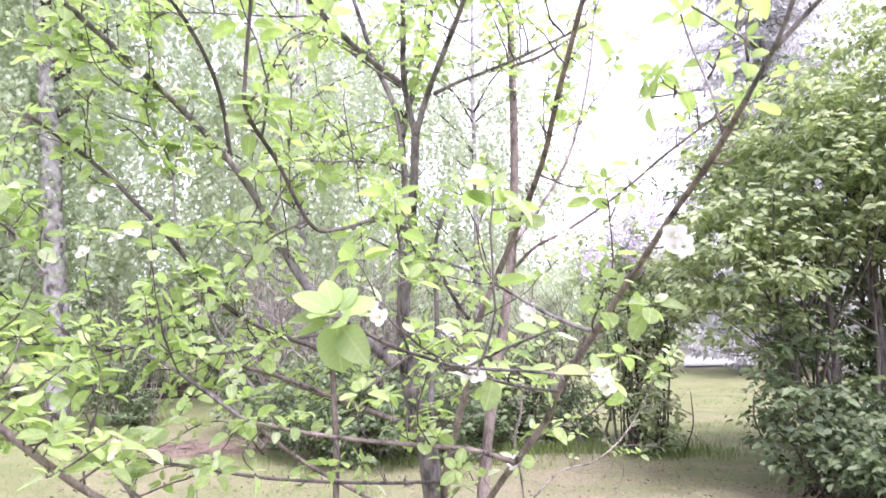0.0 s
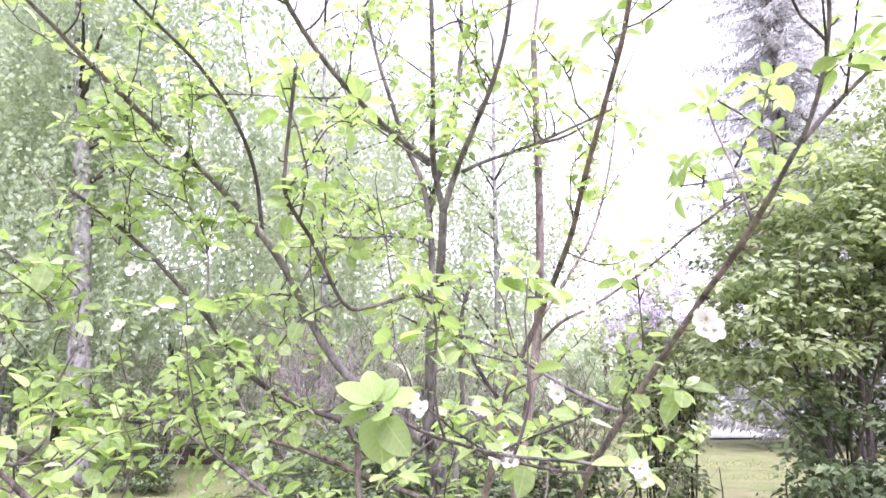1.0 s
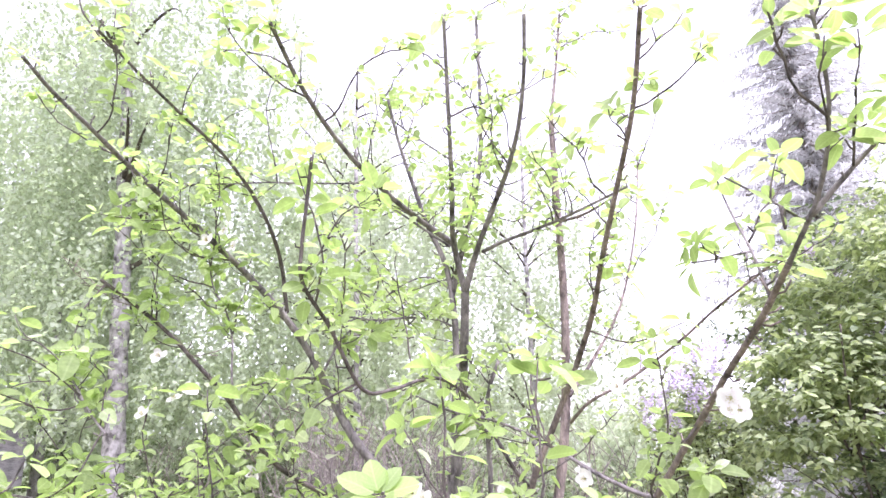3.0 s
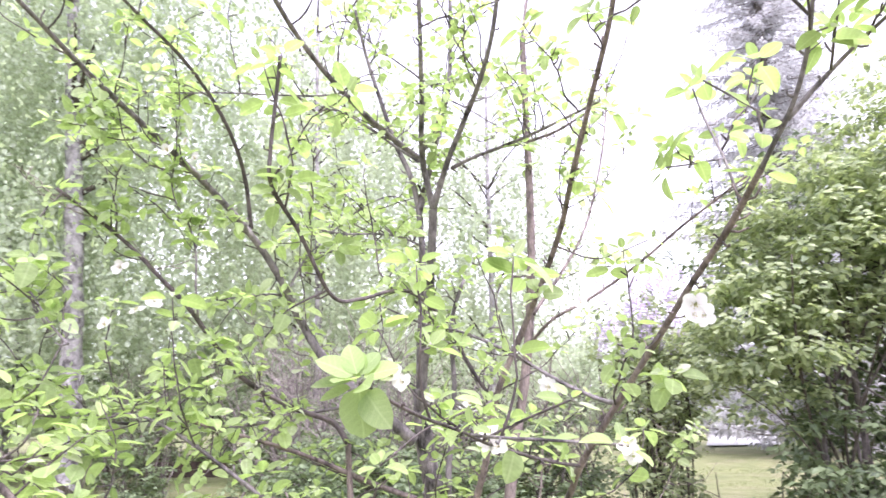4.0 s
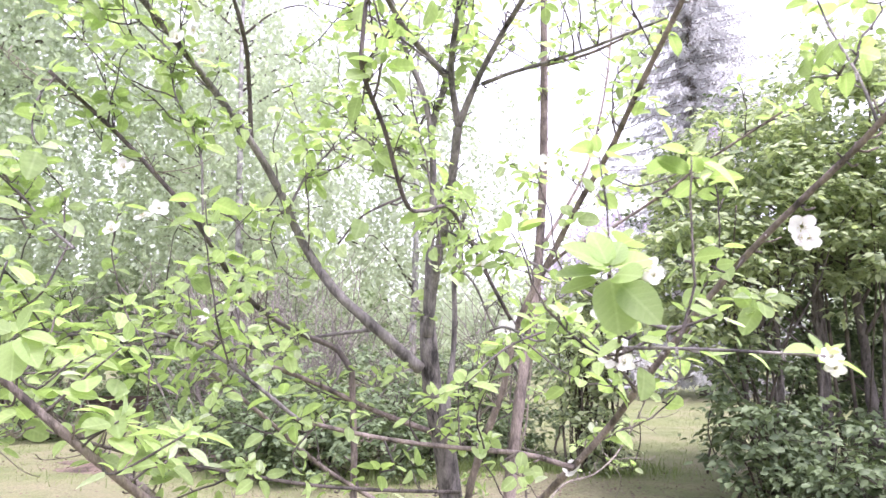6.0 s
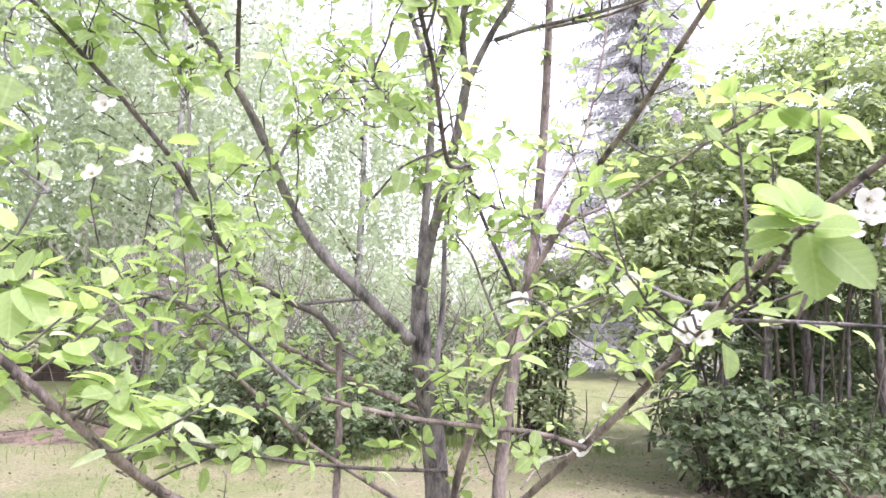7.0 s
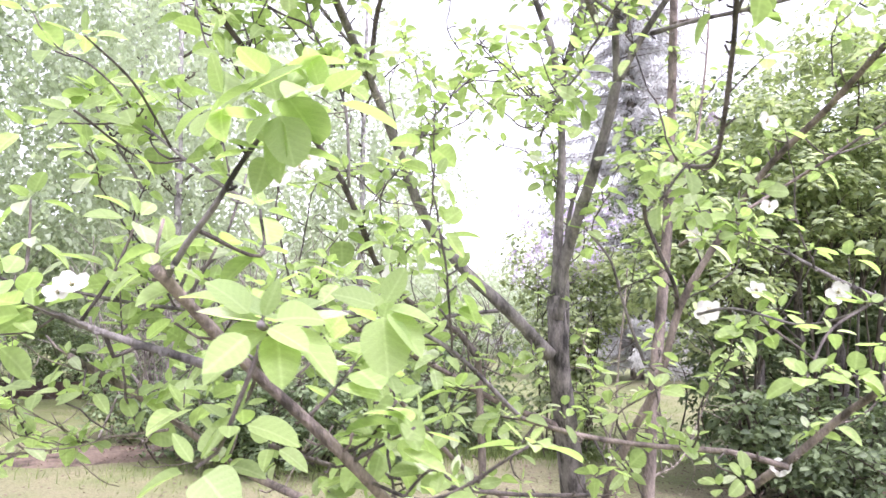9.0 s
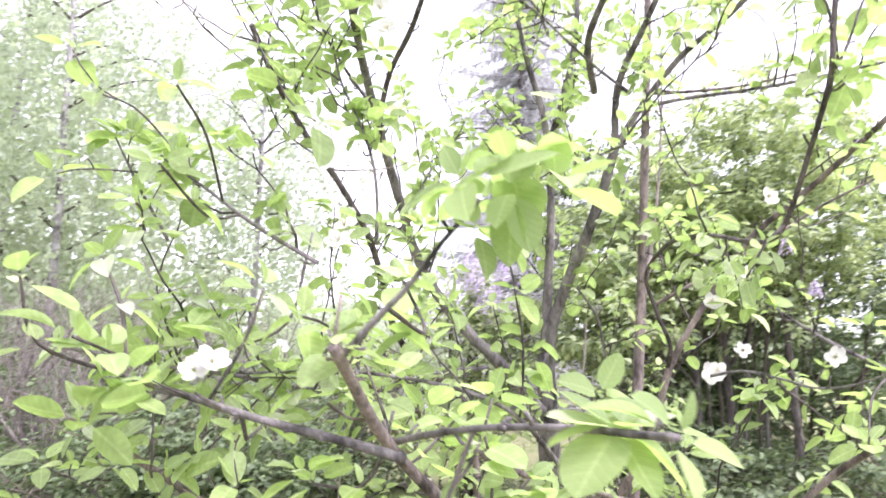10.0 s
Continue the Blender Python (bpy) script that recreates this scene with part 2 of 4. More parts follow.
def limb(name, points, r0, r1, twigs, tree, mat=None, thorn=0.03):
    """A branch of a tree along its axis, from radius r0 to r1; twigs: how many side twigs grow on each metre; thorn: its longest spur."""
    line = smooth_line(points, max(0.012, 1.6 * r0))
    s = np.linspace(0, 1, len(line))
    radii = r0 + (r1 - r0) * s**0.7
    if name == "trunk":
        radii *= 1 + 0.5 * np.exp(-np.maximum(line[:, 2], 0) / 0.12)
    v, f = tube(line, radii, 12 if r0 > 0.012 else 8)
    v, f = list(v), list(f)
    tan, u, w = frames_along(line)
    for _ in range(int(18 * len(line) * max(0.012, 1.6 * r0))):
        i = int(rnd.integers(len(line)))
        if r0 > 0.03 and line[i][2] < 1.2:
            continue
        a = rnd.random() * 6.28
        out = unit(math.cos(a) * u[i] + math.sin(a) * w[i] + tan[i] * 0.5 + rnd.normal(size=3) * 0.2)
        k = 0.008 + thorn * rnd.random() ** 2
        s = line[i] + out * radii[i] * 0.6
        sv, sf = tube(np.array([s, s + out * (radii[i] * 0.4 + k * 0.5) + rnd.normal(size=3) * 0.002, s + out * (radii[i] * 0.4 + k) + UP * k * 0.3]), np.array([0.0024, 0.002, 0.0024]), 5, 0.4)
        f += [tuple(q + len(v) for q in g) for g in sf]
        v += list(sv)
    ob = under(name, mesh_of(name, v, f, mat or BARK_OF[tree.name]), tree)
    AXES.append((line, radii, twigs, tree))
    if mat is DRY_TWIG or name == "limb" and r0 < 0.014:
        DRY_LINES.append(line)
    return ob


def leaf_shape(length, width, fold, droop, rows, blunt=0.75):
    """One pointed oval leaf along +y with a folded midrib, a short stalk and a bent tip."""
    v, f = [], []
    for i in range(rows + 1):
        t = i / rows
        w = width * 0.5 * (np.sin(np.pi * t**0.85) ** blunt if 0 < t < 1 else 0.0)
        y, z = length * t, -droop * length * t * t
        v += [(-w, y, z + fold * w), (0, y, z), (w, y, z + fold * w)]
    for i in range(rows):
        a = 3 * i
        f += [(a, a + 1, a + 4, a + 3), (a + 1, a + 2, a + 5, a + 4)]
    return np.array(v), f


def place_many(shape, faces, mats):
    """Verts and faces of many copies of one shape at the 4x4 poses given."""
    mats = np.asarray(mats)
    v = np.einsum("nij,kj->nki", mats[:, :3, :3], shape) + mats[:, None, :3, 3]
    n, k = len(mats), len(shape)
    out = []
    for base in range(n):
        out += [tuple(i + base * k for i in f) for f in faces]
    return v.reshape(-1, 3), out


def aim(place, way, up, size=1.0):
    """A 4x4 pose: +y along way, +z near up."""
    y = np.array(way, float)
    y /= np.linalg.norm(y) + 1e-9
    x = np.cross(y, up)
    if np.linalg.norm(x) < 1e-3:
        x = np.cross(y, (1, 0.3, 0))
    x /= np.linalg.norm(x)
    m = np.eye(4)
    m[:3, 0], m[:3, 1], m[:3, 2], m[:3, 3] = x * size, y * size, np.cross(x, y) * size, place
    return m


def aim_many(places, ways, ups, sizes):
    """As aim(), for many at once."""
    y = ways / (np.linalg.norm(ways, axis=1)[:, None] + 1e-9)
    x = np.cross(y, ups)
    x /= np.linalg.norm(x, axis=1)[:, None] + 1e-9
    m = np.zeros((len(places), 4, 4))
    s = np.asarray(sizes)[:, None]
    m[:, :3, 0], m[:, :3, 1], m[:, :3, 2], m[:, :3, 3], m[:, 3, 3] = x * s, y * s, np.cross(x, y) * s, places, 1
    return m


def unit(v):
    return np.asarray(v, float) / (np.linalg.norm(v) + 1e-9)


# ---- ground ----
def ground():
    n = 90
    u = np.linspace(-1, 1, n)
    g = np.sign(u) * (np.abs(u) * 10 + np.abs(u) ** 5 * 290)
    v = []
    for y in g:
        for x in g:
            near = 1 / (1 + (x * x + (y - 8) ** 2) / 900)
            v.append((x, y + 8, near * 0.06 * noise.noise(Vector((x * 0.5, y * 0.5, 0)))))
    f = [(i * n + j, i * n + j + 1, (i + 1) * n + j + 1, (i + 1) * n + j) for i in range(n - 1) for j in range(n - 1)]
    return tagged(new("ground", mesh_of("ground", v, f, LAWN)), "mown lawn with straw-coloured bare patches", "lawn", kind="structure")


ground()


def patch(name, cx, cy, rx, ry, z, mat, label, seed):
    """A flat uneven patch lying on the ground."""
    k = 40
    v = [(cx, cy, z + 0.02)]
    for i in range(k):
        a = 2 * np.pi * i / k
        q = 1 + 0.3 * noise.noise(Vector((2 * math.cos(a), 2 * math.sin(a), seed)))
        v.append((cx + rx * q * math.cos(a), cy + ry * q * math.sin(a), z - 0.03))
    return tagged(new(name, mesh_of(name, v, [(0, 1 + i, 1 + (i + 1) % k) for i in range(k)], mat)), label, "soil patch", kind="structure")


patch("soil_patch", -3.6, 9.1, 1.1, 0.75, 0.04, SOIL, "bare reddish-brown soil patch in the lawn", 1.0)
patch("soil_patch", 3.9, 5.7, 1.0, 0.8, 0.04, SOIL, "bare brown soil under the lilac shrubs", 4.0)
tagged(new("road", mesh_of("road", [(6.3, 25.5, 0.06), (8.7, 25.5, 0.06), (18.2, 54, 0.06), (13.6, 54, 0.06)], [(0, 1, 2, 3)], GRAVEL)),
              "pale gravel road beyond the lawn", "road", kind="structure")

# ---- the apple tree ----
apple = thing("apple_tree", (0.02, 2.92, 0), "young apple tree in blossom with fresh light green leaves", "apple tree")
second = thing("apple_tree", (0.12, 2.66, 0), "slim red-brown fruit tree with a sawn-off top behind another", "apple tree")
BARK_OF = {apple.name: APPLE_BARK, second.name: RED_BARK}
for tree in (apple, second):
    tree.location = (0, 0, 0)
limb("trunk", [(-0.058, 2.838, -0.050), (-0.061, 2.827, 0.219), (-0.064, 2.816, 0.488), (-0.098, 2.788, 0.754), (-0.134, 2.759, 1.019), (-0.184, 2.687, 1.272), (-0.206, 2.657, 1.538)], 0.080, 0.029, 0, apple, OLD_BARK)
limb("stem", [(-0.095, 2.790, 0.800), (-0.118, 2.820, 1.000), (-0.122, 2.852, 1.220), (-0.100, 2.880, 1.400), (-0.094, 2.880, 1.560), (-0.098, 2.862, 1.720), (-0.086, 2.850, 1.860), (-0.040, 2.860, 1.990)], 0.0175, 0.0075, 2.0, apple)
limb("stem", [(-0.202, 2.672, 1.438), (-0.201, 2.652, 1.622), (-0.193, 2.645, 1.807), (-0.185, 2.635, 1.991), (-0.190, 2.627, 2.176), (-0.219, 2.611, 2.357), (-0.287, 2.583, 2.526), (-0.340, 2.559, 2.700), (-0.388, 2.507, 2.871), (-0.420, 2.448, 3.044)], 0.021, 0.0055, 3.5, apple)
limb("branch", [(-0.193, 2.626, 2.238), (-0.122, 2.603, 2.497), (-0.066, 2.625, 2.759), (-0.053, 2.651, 3.027), (-0.053, 2.668, 3.296), (-0.058, 2.672, 3.565)], 0.0129, 0.0064, 4, apple)
limb("stem", [(-0.205, 2.653, 1.458), (-0.189, 2.636, 1.614), (-0.165, 2.574, 1.755), (-0.141, 2.490, 1.886), (-0.120, 2.413, 2.020), (-0.104, 2.346, 2.161)], 0.0225, 0.0155, 1.6, apple)
limb("branch", [(-0.104, 2.346, 2.161), (-0.131, 2.271, 2.335), (-0.113, 2.145, 2.477), (-0.097, 2.015, 2.617), (-0.086, 1.908, 2.775), (-0.076, 1.810, 2.939)], 0.0129, 0.0055, 5, apple)
limb("branch", [(-0.148, 2.384, 2.359), (-0.270, 2.202, 2.423), (-0.338, 1.984, 2.451), (-0.397, 1.766, 2.495), (-0.437, 1.549, 2.559), (-0.447, 1.329, 2.624)], 0.012, 0.0055, 4.5, apple)
limb("branch", [(-0.104, 2.346, 2.161), (-0.044, 2.262, 2.293), (0.028, 2.168, 2.412), (0.090, 2.031, 2.483), (0.140, 1.898, 2.570), (0.170, 1.794, 2.696), (0.184, 1.702, 2.835)], 0.012, 0.0055, 3.2, apple)
limb("branch", [(-0.027, 2.278, 2.286), (0.058, 2.182, 2.287), (0.149, 2.091, 2.282), (0.247, 2.008, 2.286), (0.348, 1.930, 2.300), (0.445, 1.847, 2.312)], 0.0074, 0.0037, 3.5, apple)
limb("limb", [(-0.228, 2.653, 1.343), (-0.382, 2.588, 1.482), (-0.538, 2.582, 1.623), (-0.660, 2.598, 1.797), (-0.745, 2.543, 1.988), (-0.834, 2.424, 2.146), (-0.919, 2.265, 2.267), (-0.993, 2.084, 2.361), (-1.042, 1.884, 2.425), (-1.048, 1.670, 2.456), (-1.015, 1.455, 2.458), (-0.958, 1.247, 2.433), (-0.878, 1.048, 2.399)], 0.0225, 0.0039, 2.6, apple)
limb("branch", [(-0.836, 2.487, 2.158), (-0.824, 2.383, 2.315), (-0.799, 2.214, 2.396), (-0.802, 2.043, 2.478), (-0.842, 1.879, 2.562), (-0.903, 1.712, 2.625), (-0.937, 1.530, 2.663), (-0.944, 1.342, 2.682)], 0.0088, 0.0042, 4, apple, DARK_BARK)
limb("branch", [(-0.881, 2.374, 2.219), (-0.990, 2.314, 2.324), (-1.066, 2.202, 2.390), (-1.114, 2.050, 2.419), (-1.159, 1.895, 2.431)], 0.0045, 0.0025, 5, apple)
limb("branch", [(-0.704, 2.565, 1.930), (-0.657, 2.606, 2.050), (-0.598, 2.679, 2.148), (-0.530, 2.749, 2.243), (-0.445, 2.810, 2.330), (-0.338, 2.875, 2.380), (-0.245, 2.958, 2.335)], 0.0055, 0.0028, 8, apple)
limb("branch", [(-0.717, 2.617, 1.910), (-0.796, 2.556, 1.908), (-0.871, 2.494, 1.894), (-0.942, 2.431, 1.867)], 0.0064, 0.0028, 9, apple)
limb("branch", [(-0.198, 2.848, 2.127), (-0.249, 2.587, 2.117), (-0.308, 2.332, 2.074), (-0.364, 2.079, 2.014), (-0.404, 1.819, 1.974)], 0.0055, 0.0028, 7, apple)
limb("stem", [(-0.459, 2.539, -0.030), (-0.464, 2.553, 0.313), (-0.465, 2.587, 0.653), (-0.460, 2.616, 0.994), (-0.474, 2.617, 1.337)], 0.0138, 0.0115, 0.5, apple, RED_BARK)
limb("limb", [(-0.474, 2.617, 1.337), (-0.537, 2.632, 1.415), (-0.641, 2.544, 1.465), (-0.735, 2.451, 1.522), (-0.808, 2.349, 1.594), (-0.858, 2.256, 1.692), (-0.917, 2.185, 1.803), (-0.999, 2.125, 1.905), (-1.090, 2.083, 2.008), (-1.167, 1.996, 2.089), (-1.228, 1.881, 2.153)], 0.0115, 0.0058, 4.0, apple, DARK_BARK)
limb("branch", [(-0.892, 2.193, 1.776), (-0.896, 2.172, 1.884), (-0.908, 2.185, 1.992), (-0.943, 2.197, 2.096), (-0.995, 2.182, 2.191), (-1.021, 2.183, 2.298)], 0.0046, 0.0028, 8, apple)
limb("limb", [(-0.030, 2.780, 0.300), (-0.003, 2.709, 0.441), (0.023, 2.639, 0.583), (0.048, 2.536, 0.702), (0.072, 2.423, 0.813), (0.113, 2.306, 0.913), (0.165, 2.189, 1.010), (0.230, 2.085, 1.110), (0.299, 1.996, 1.216), (0.326, 1.866, 1.307), (0.390, 1.774, 1.420), (0.466, 1.701, 1.540), (0.520, 1.589, 1.636), (0.555, 1.451, 1.711), (0.596, 1.316, 1.786), (0.627, 1.180, 1.865)], 0.016, 0.0058, 0.7, apple, RED_BARK)
limb("branch", [(0.627, 1.180, 1.865), (0.663, 1.078, 1.962), (0.667, 0.986, 2.073), (0.639, 0.910, 2.194)], 0.005, 0.003, 3.5, apple)
limb("branch", [(0.655, 1.113, 1.928), (0.708, 1.095, 1.983), (0.761, 1.067, 2.033), (0.811, 1.022, 2.073)], 0.0055, 0.0028, 3, apple)
limb("branch", [(0.612, 1.262, 1.815), (0.600, 1.290, 1.920), (0.580, 1.330, 2.030), (0.570, 1.352, 2.105)], 0.0036, 0.002, 1.5, apple)
limb("twig", [(0.650, 1.120, 1.915), (0.612, 1.135, 1.960), (0.565, 1.135, 1.995), (0.530, 1.134, 2.020)], 0.003, 0.0018, 2.5, apple)
limb("twig", [(0.596, 1.290, 1.925), (0.552, 1.250, 1.908), (0.515, 1.215, 1.892), (0.470, 1.215, 1.888)], 0.0026, 0.0016, 2.5, apple)
limb("branch", [(0.418, 1.749, 1.466), (0.395, 1.860, 1.472), (0.304, 1.911, 1.517), (0.214, 1.951, 1.574), (0.118, 1.967, 1.631), (0.016, 1.947, 1.674), (-0.091, 1.914, 1.698), (-0.187, 1.871, 1.740)], 0.0074, 0.0028, 3.2, apple)
limb("branch", [(0.207, 2.077, 1.085), (0.078, 2.093, 1.119), (-0.056, 2.089, 1.133), (-0.187, 2.061, 1.149), (-0.311, 2.015, 1.171), (-0.425, 1.950, 1.201), (-0.528, 1.871, 1.236)], 0.0083, 0.0055, 2.4, apple, RED_BARK)
limb("branch", [(-0.528, 1.871, 1.236), (-0.727, 1.793, 1.400), (-0.962, 1.951, 1.461), (-1.216, 2.093, 1.460), (-1.474, 2.225, 1.485)], 0.0055, 0.0028, 8, apple)
limb("limb", [(-0.063, 2.803, 0.449), (-0.060, 2.722, 0.664), (-0.058, 2.642, 0.880), (-0.013, 2.550, 1.080), (0.049, 2.450, 1.276), (0.095, 2.394, 1.493), (0.186, 2.320, 1.691), (0.273, 2.214, 1.873), (0.324, 2.026, 1.988), (0.354, 1.828, 2.100), (0.391, 1.635, 2.219), (0.430, 1.450, 2.348), (0.448, 1.281, 2.503)], 0.017, 0.0055, 2.0, apple, RED_BARK)
limb("branch", [(0.101, 2.427, 1.470), (0.045, 2.320, 1.545), (-0.012, 2.300, 1.650), (-0.067, 2.263, 1.752), (-0.130, 2.060, 1.805), (-0.164, 1.852, 1.784), (-0.215, 1.680, 1.737), (-0.254, 1.547, 1.727), (-0.295, 1.420, 1.850), (-0.332, 1.335, 1.935), (-0.332, 1.320, 2.011), (-0.321, 1.310, 2.117), (-0.310, 1.300, 2.222)], 0.0066, 0.0042, 2.5, apple, DARK_BARK)
limb("branch", [(0.156, 2.783, 1.307), (0.087, 2.724, 1.421), (0.023, 2.661, 1.537), (-0.038, 2.601, 1.655), (-0.138, 2.550, 1.746)], 0.0064, 0.0037, 3, apple)
limb("limb", [(-0.376, 2.419, 0.406), (-0.459, 2.304, 0.545), (-0.542, 2.189, 0.684), (-0.614, 2.056, 0.808), (-0.670, 1.893, 0.906), (-0.726, 1.730, 1.005), (-0.792, 1.576, 1.109), (-0.899, 1.479, 1.235), (-1.035, 1.433, 1.367), (-1.130, 1.310, 1.486)], 0.014, 0.0075, 0.5, apple, RED_BARK, 0.05)
limb("branch", [(-1.121, 1.326, 1.471), (-1.090, 1.291, 1.512), (-1.055, 1.262, 1.554), (-1.023, 1.240, 1.602), (-0.987, 1.219, 1.648)], 0.0051, 0.0028, 1, apple)
limb("branch", [(-1.039, 1.331, 1.358), (-1.120, 1.379, 1.380), (-1.202, 1.426, 1.400), (-1.283, 1.472, 1.425), (-1.365, 1.516, 1.450)], 0.0069, 0.0041, 2, apple)
limb("branch", [(-1.019, 1.486, 1.362), (-1.003, 1.345, 1.384), (-0.986, 1.204, 1.401), (-0.970, 1.062, 1.410), (-0.959, 0.919, 1.413)], 0.0052, 0.0031, 1, apple)
limb("limb", [(-0.251, 2.680, 0.354), (-0.357, 2.536, 0.523), (-0.464, 2.392, 0.692), (-0.573, 2.218, 0.821), (-0.683, 2.020, 0.916), (-0.811, 1.890, 1.002), (-0.990, 2.050, 1.051), (-1.155, 2.226, 1.092), (-1.335, 2.225, 1.225), (-1.506, 2.115, 1.355)], 0.013, 0.008, 1.2, apple, RED_BARK, 0.05)
limb("twig", [(-1.260, 1.998, 1.204), (-1.451, 2.236, 1.157), (-1.647, 2.467, 1.097), (-1.851, 2.692, 1.045)], 0.0037, 0.0018, 3, apple, DRY_TWIG)
limb("branch", [(-0.082, 2.755, 0.890), (-0.146, 2.553, 0.930), (-0.209, 2.351, 0.970), (-0.381, 2.225, 1.000), (-0.557, 2.107, 1.038), (-0.744, 2.013, 1.088), (-0.910, 1.891, 1.143), (-1.022, 1.721, 1.211)], 0.0072, 0.0044, 1.6, apple, DARK_BARK, 0.06)
limb("branch", [(-0.127, 2.732, 1.088), (-0.388, 2.666, 1.190), (-0.604, 2.515, 1.303), (-0.787, 2.312, 1.389), (-0.995, 2.132, 1.472)], 0.012, 0.0055, 3.0, apple, RED_BARK)
limb("branch", [(-0.145, 2.659, 0.745), (-0.348, 2.563, 0.884), (-0.543, 2.455, 1.025), (-0.704, 2.329, 1.191), (-0.857, 2.184, 1.349)], 0.0101, 0.0055, 3.0, apple, RED_BARK)
limb("branch", [(0.326, 1.866, 1.307), (0.225, 1.560, 1.345), (0.125, 1.285, 1.392), (0.085, 1.120, 1.422), (0.035, 0.950, 1.452), (-0.012, 0.800, 1.492)], 0.0046, 0.0024, 2, apple, DARK_BARK)
limb("branch", [(0.095, 1.160, 1.415), (0.150, 1.060, 1.414), (0.235, 1.015, 1.410), (0.325, 0.987, 1.404)], 0.0032, 0.0022, 1.5, apple)
limb("trunk", [(0.060, 2.585, -0.030), (0.070, 2.606, 0.402), (0.083, 2.637, 0.833), (0.140, 2.675, 1.259), (0.214, 2.723, 1.682), (0.247, 2.721, 2.112), (0.250, 2.675, 2.541), (0.250, 2.630, 2.970)], 0.03, 0.0125, 1.5, second)
limb("branch", [(0.238, 2.667, 1.714), (0.312, 2.560, 1.776), (0.427, 2.537, 1.832), (0.549, 2.526, 1.907), (0.659, 2.473, 1.983), (0.756, 2.396, 2.058), (0.852, 2.309, 2.121), (0.945, 2.217, 2.181)], 0.0074, 0.0037, 2, second)
limb("branch", [(0.241, 2.715, 1.815), (0.368, 2.852, 2.002), (0.483, 2.969, 2.206), (0.562, 3.045, 2.445), (0.619, 3.093, 2.698), (0.652, 3.122, 2.958)], 0.0083, 0.0037, 3, second)
limb("branch", [(0.246, 2.628, 2.940), (0.289, 2.695, 3.258), (0.328, 2.744, 3.580)], 0.0074, 0.0046, 3, second)
limb("branch", [(-0.065, 2.625, 2.765), (-0.128, 2.754, 2.841), (-0.200, 2.849, 2.917), (-0.320, 2.762, 2.983), (-0.427, 2.654, 3.039), (-0.505, 2.522, 3.093)], 0.0055, 0.0028, 3, apple)
limb("branch", [(-0.088, 3.024, 2.886), (0.001, 2.961, 2.806), (0.084, 2.899, 2.720), (0.167, 2.835, 2.635), (0.248, 2.770, 2.550)], 0.0046, 0.0018, 2, apple)
limb("branch", [(-0.328, 2.332, 2.495), (-0.419, 2.295, 2.590), (-0.558, 2.280, 2.600), (-0.694, 2.250, 2.601), (-0.825, 2.201, 2.595), (-0.946, 2.135, 2.573), (-1.052, 2.049, 2.545), (-1.141, 1.943, 2.531)], 0.0046, 0.0023, 5, apple)
limb("branch", [(-0.135, 2.214, 2.293), (-0.218, 2.236, 2.361), (-0.301, 2.246, 2.430), (-0.389, 2.242, 2.494), (-0.485, 2.228, 2.542)], 0.0055, 0.0028, 5, apple)
limb("branch", [(0.292, 3.187, 0.733), (0.422, 3.324, 0.815), (0.581, 3.457, 0.832), (0.722, 3.594, 0.896), (0.845, 3.713, 1.010), (0.951, 3.759, 1.178), (1.042, 3.691, 1.349)], 0.0055, 0.003, 1.5, apple, DRY_TWIG)
limb("twig", [(0.330, 3.330, 1.700), (0.300, 3.310, 1.500), (0.268, 3.300, 1.300), (0.245, 3.290, 1.080), (0.215, 3.296, 0.950), (0.245, 3.300, 0.720), (0.250, 3.320, 0.050)], 0.0035, 0.0065, 0.8, apple, DRY_TWIG)
limb("twig", [(-0.028, 2.627, 1.005), (-0.006, 2.796, 1.134), (0.017, 2.958, 1.271), (0.040, 3.112, 1.417)], 0.0037, 0.0018, 3, apple, DRY_TWIG)
limb("branch", [(-1.086, 1.802, 1.660), (-1.191, 1.862, 1.730), (-1.287, 1.923, 1.810), (-1.386, 1.981, 1.890)], 0.0046, 0.0028, 6, apple)
limb("branch", [(-1.369, 2.110, 1.739), (-1.399, 2.103, 1.792), (-1.431, 2.091, 1.843), (-1.459, 2.080, 1.897), (-1.487, 2.070, 1.951)], 0.0041, 0.0023, 5, apple)
limb("branch", [(-0.381, 2.734, 1.488), (-0.519, 2.665, 1.472), (-0.652, 2.588, 1.448), (-0.779, 2.503, 1.421), (-0.895, 2.403, 1.409), (-1.009, 2.298, 1.419), (-1.117, 2.188, 1.433), (-1.216, 2.070, 1.454), (-1.360, 2.010, 1.472), (-1.530, 1.960, 1.505)], 0.0074, 0.0037, 4, apple)
limb("branch", [(-0.038, 2.042, 1.461), (-0.000, 1.965, 1.473), (0.034, 1.887, 1.456), (0.063, 1.808, 1.434), (0.089, 1.727, 1.442), (0.107, 1.647, 1.470)], 0.0041, 0.0023, 3.5, apple)
limb("branch", [(0.246, 2.664, 2.517), (0.290, 2.477, 2.457), (0.357, 2.295, 2.413), (0.441, 2.114, 2.397)], 0.0074, 0.0037, 2, second)

APPLE_SHAPES = [leaf_shape(1.0, w, fo, d, 8, q) for w, fo, d, q in ((0.47, 0.3, 0.12, 0.78), (0.54, 0.4, 0.26, 0.66), (0.46, 0.3, -0.05, 0.78), (0.54, 0.4, 0.34, 0.66), (0.60, 0.35, -0.10, 0.62), (0.64, 0.3, 0.16, 0.58), (0.70, 0.32, 0.22, 0.54), (0.84, 0.2, 0.08, 0.48))]
LEAVES = defaultdict(list)


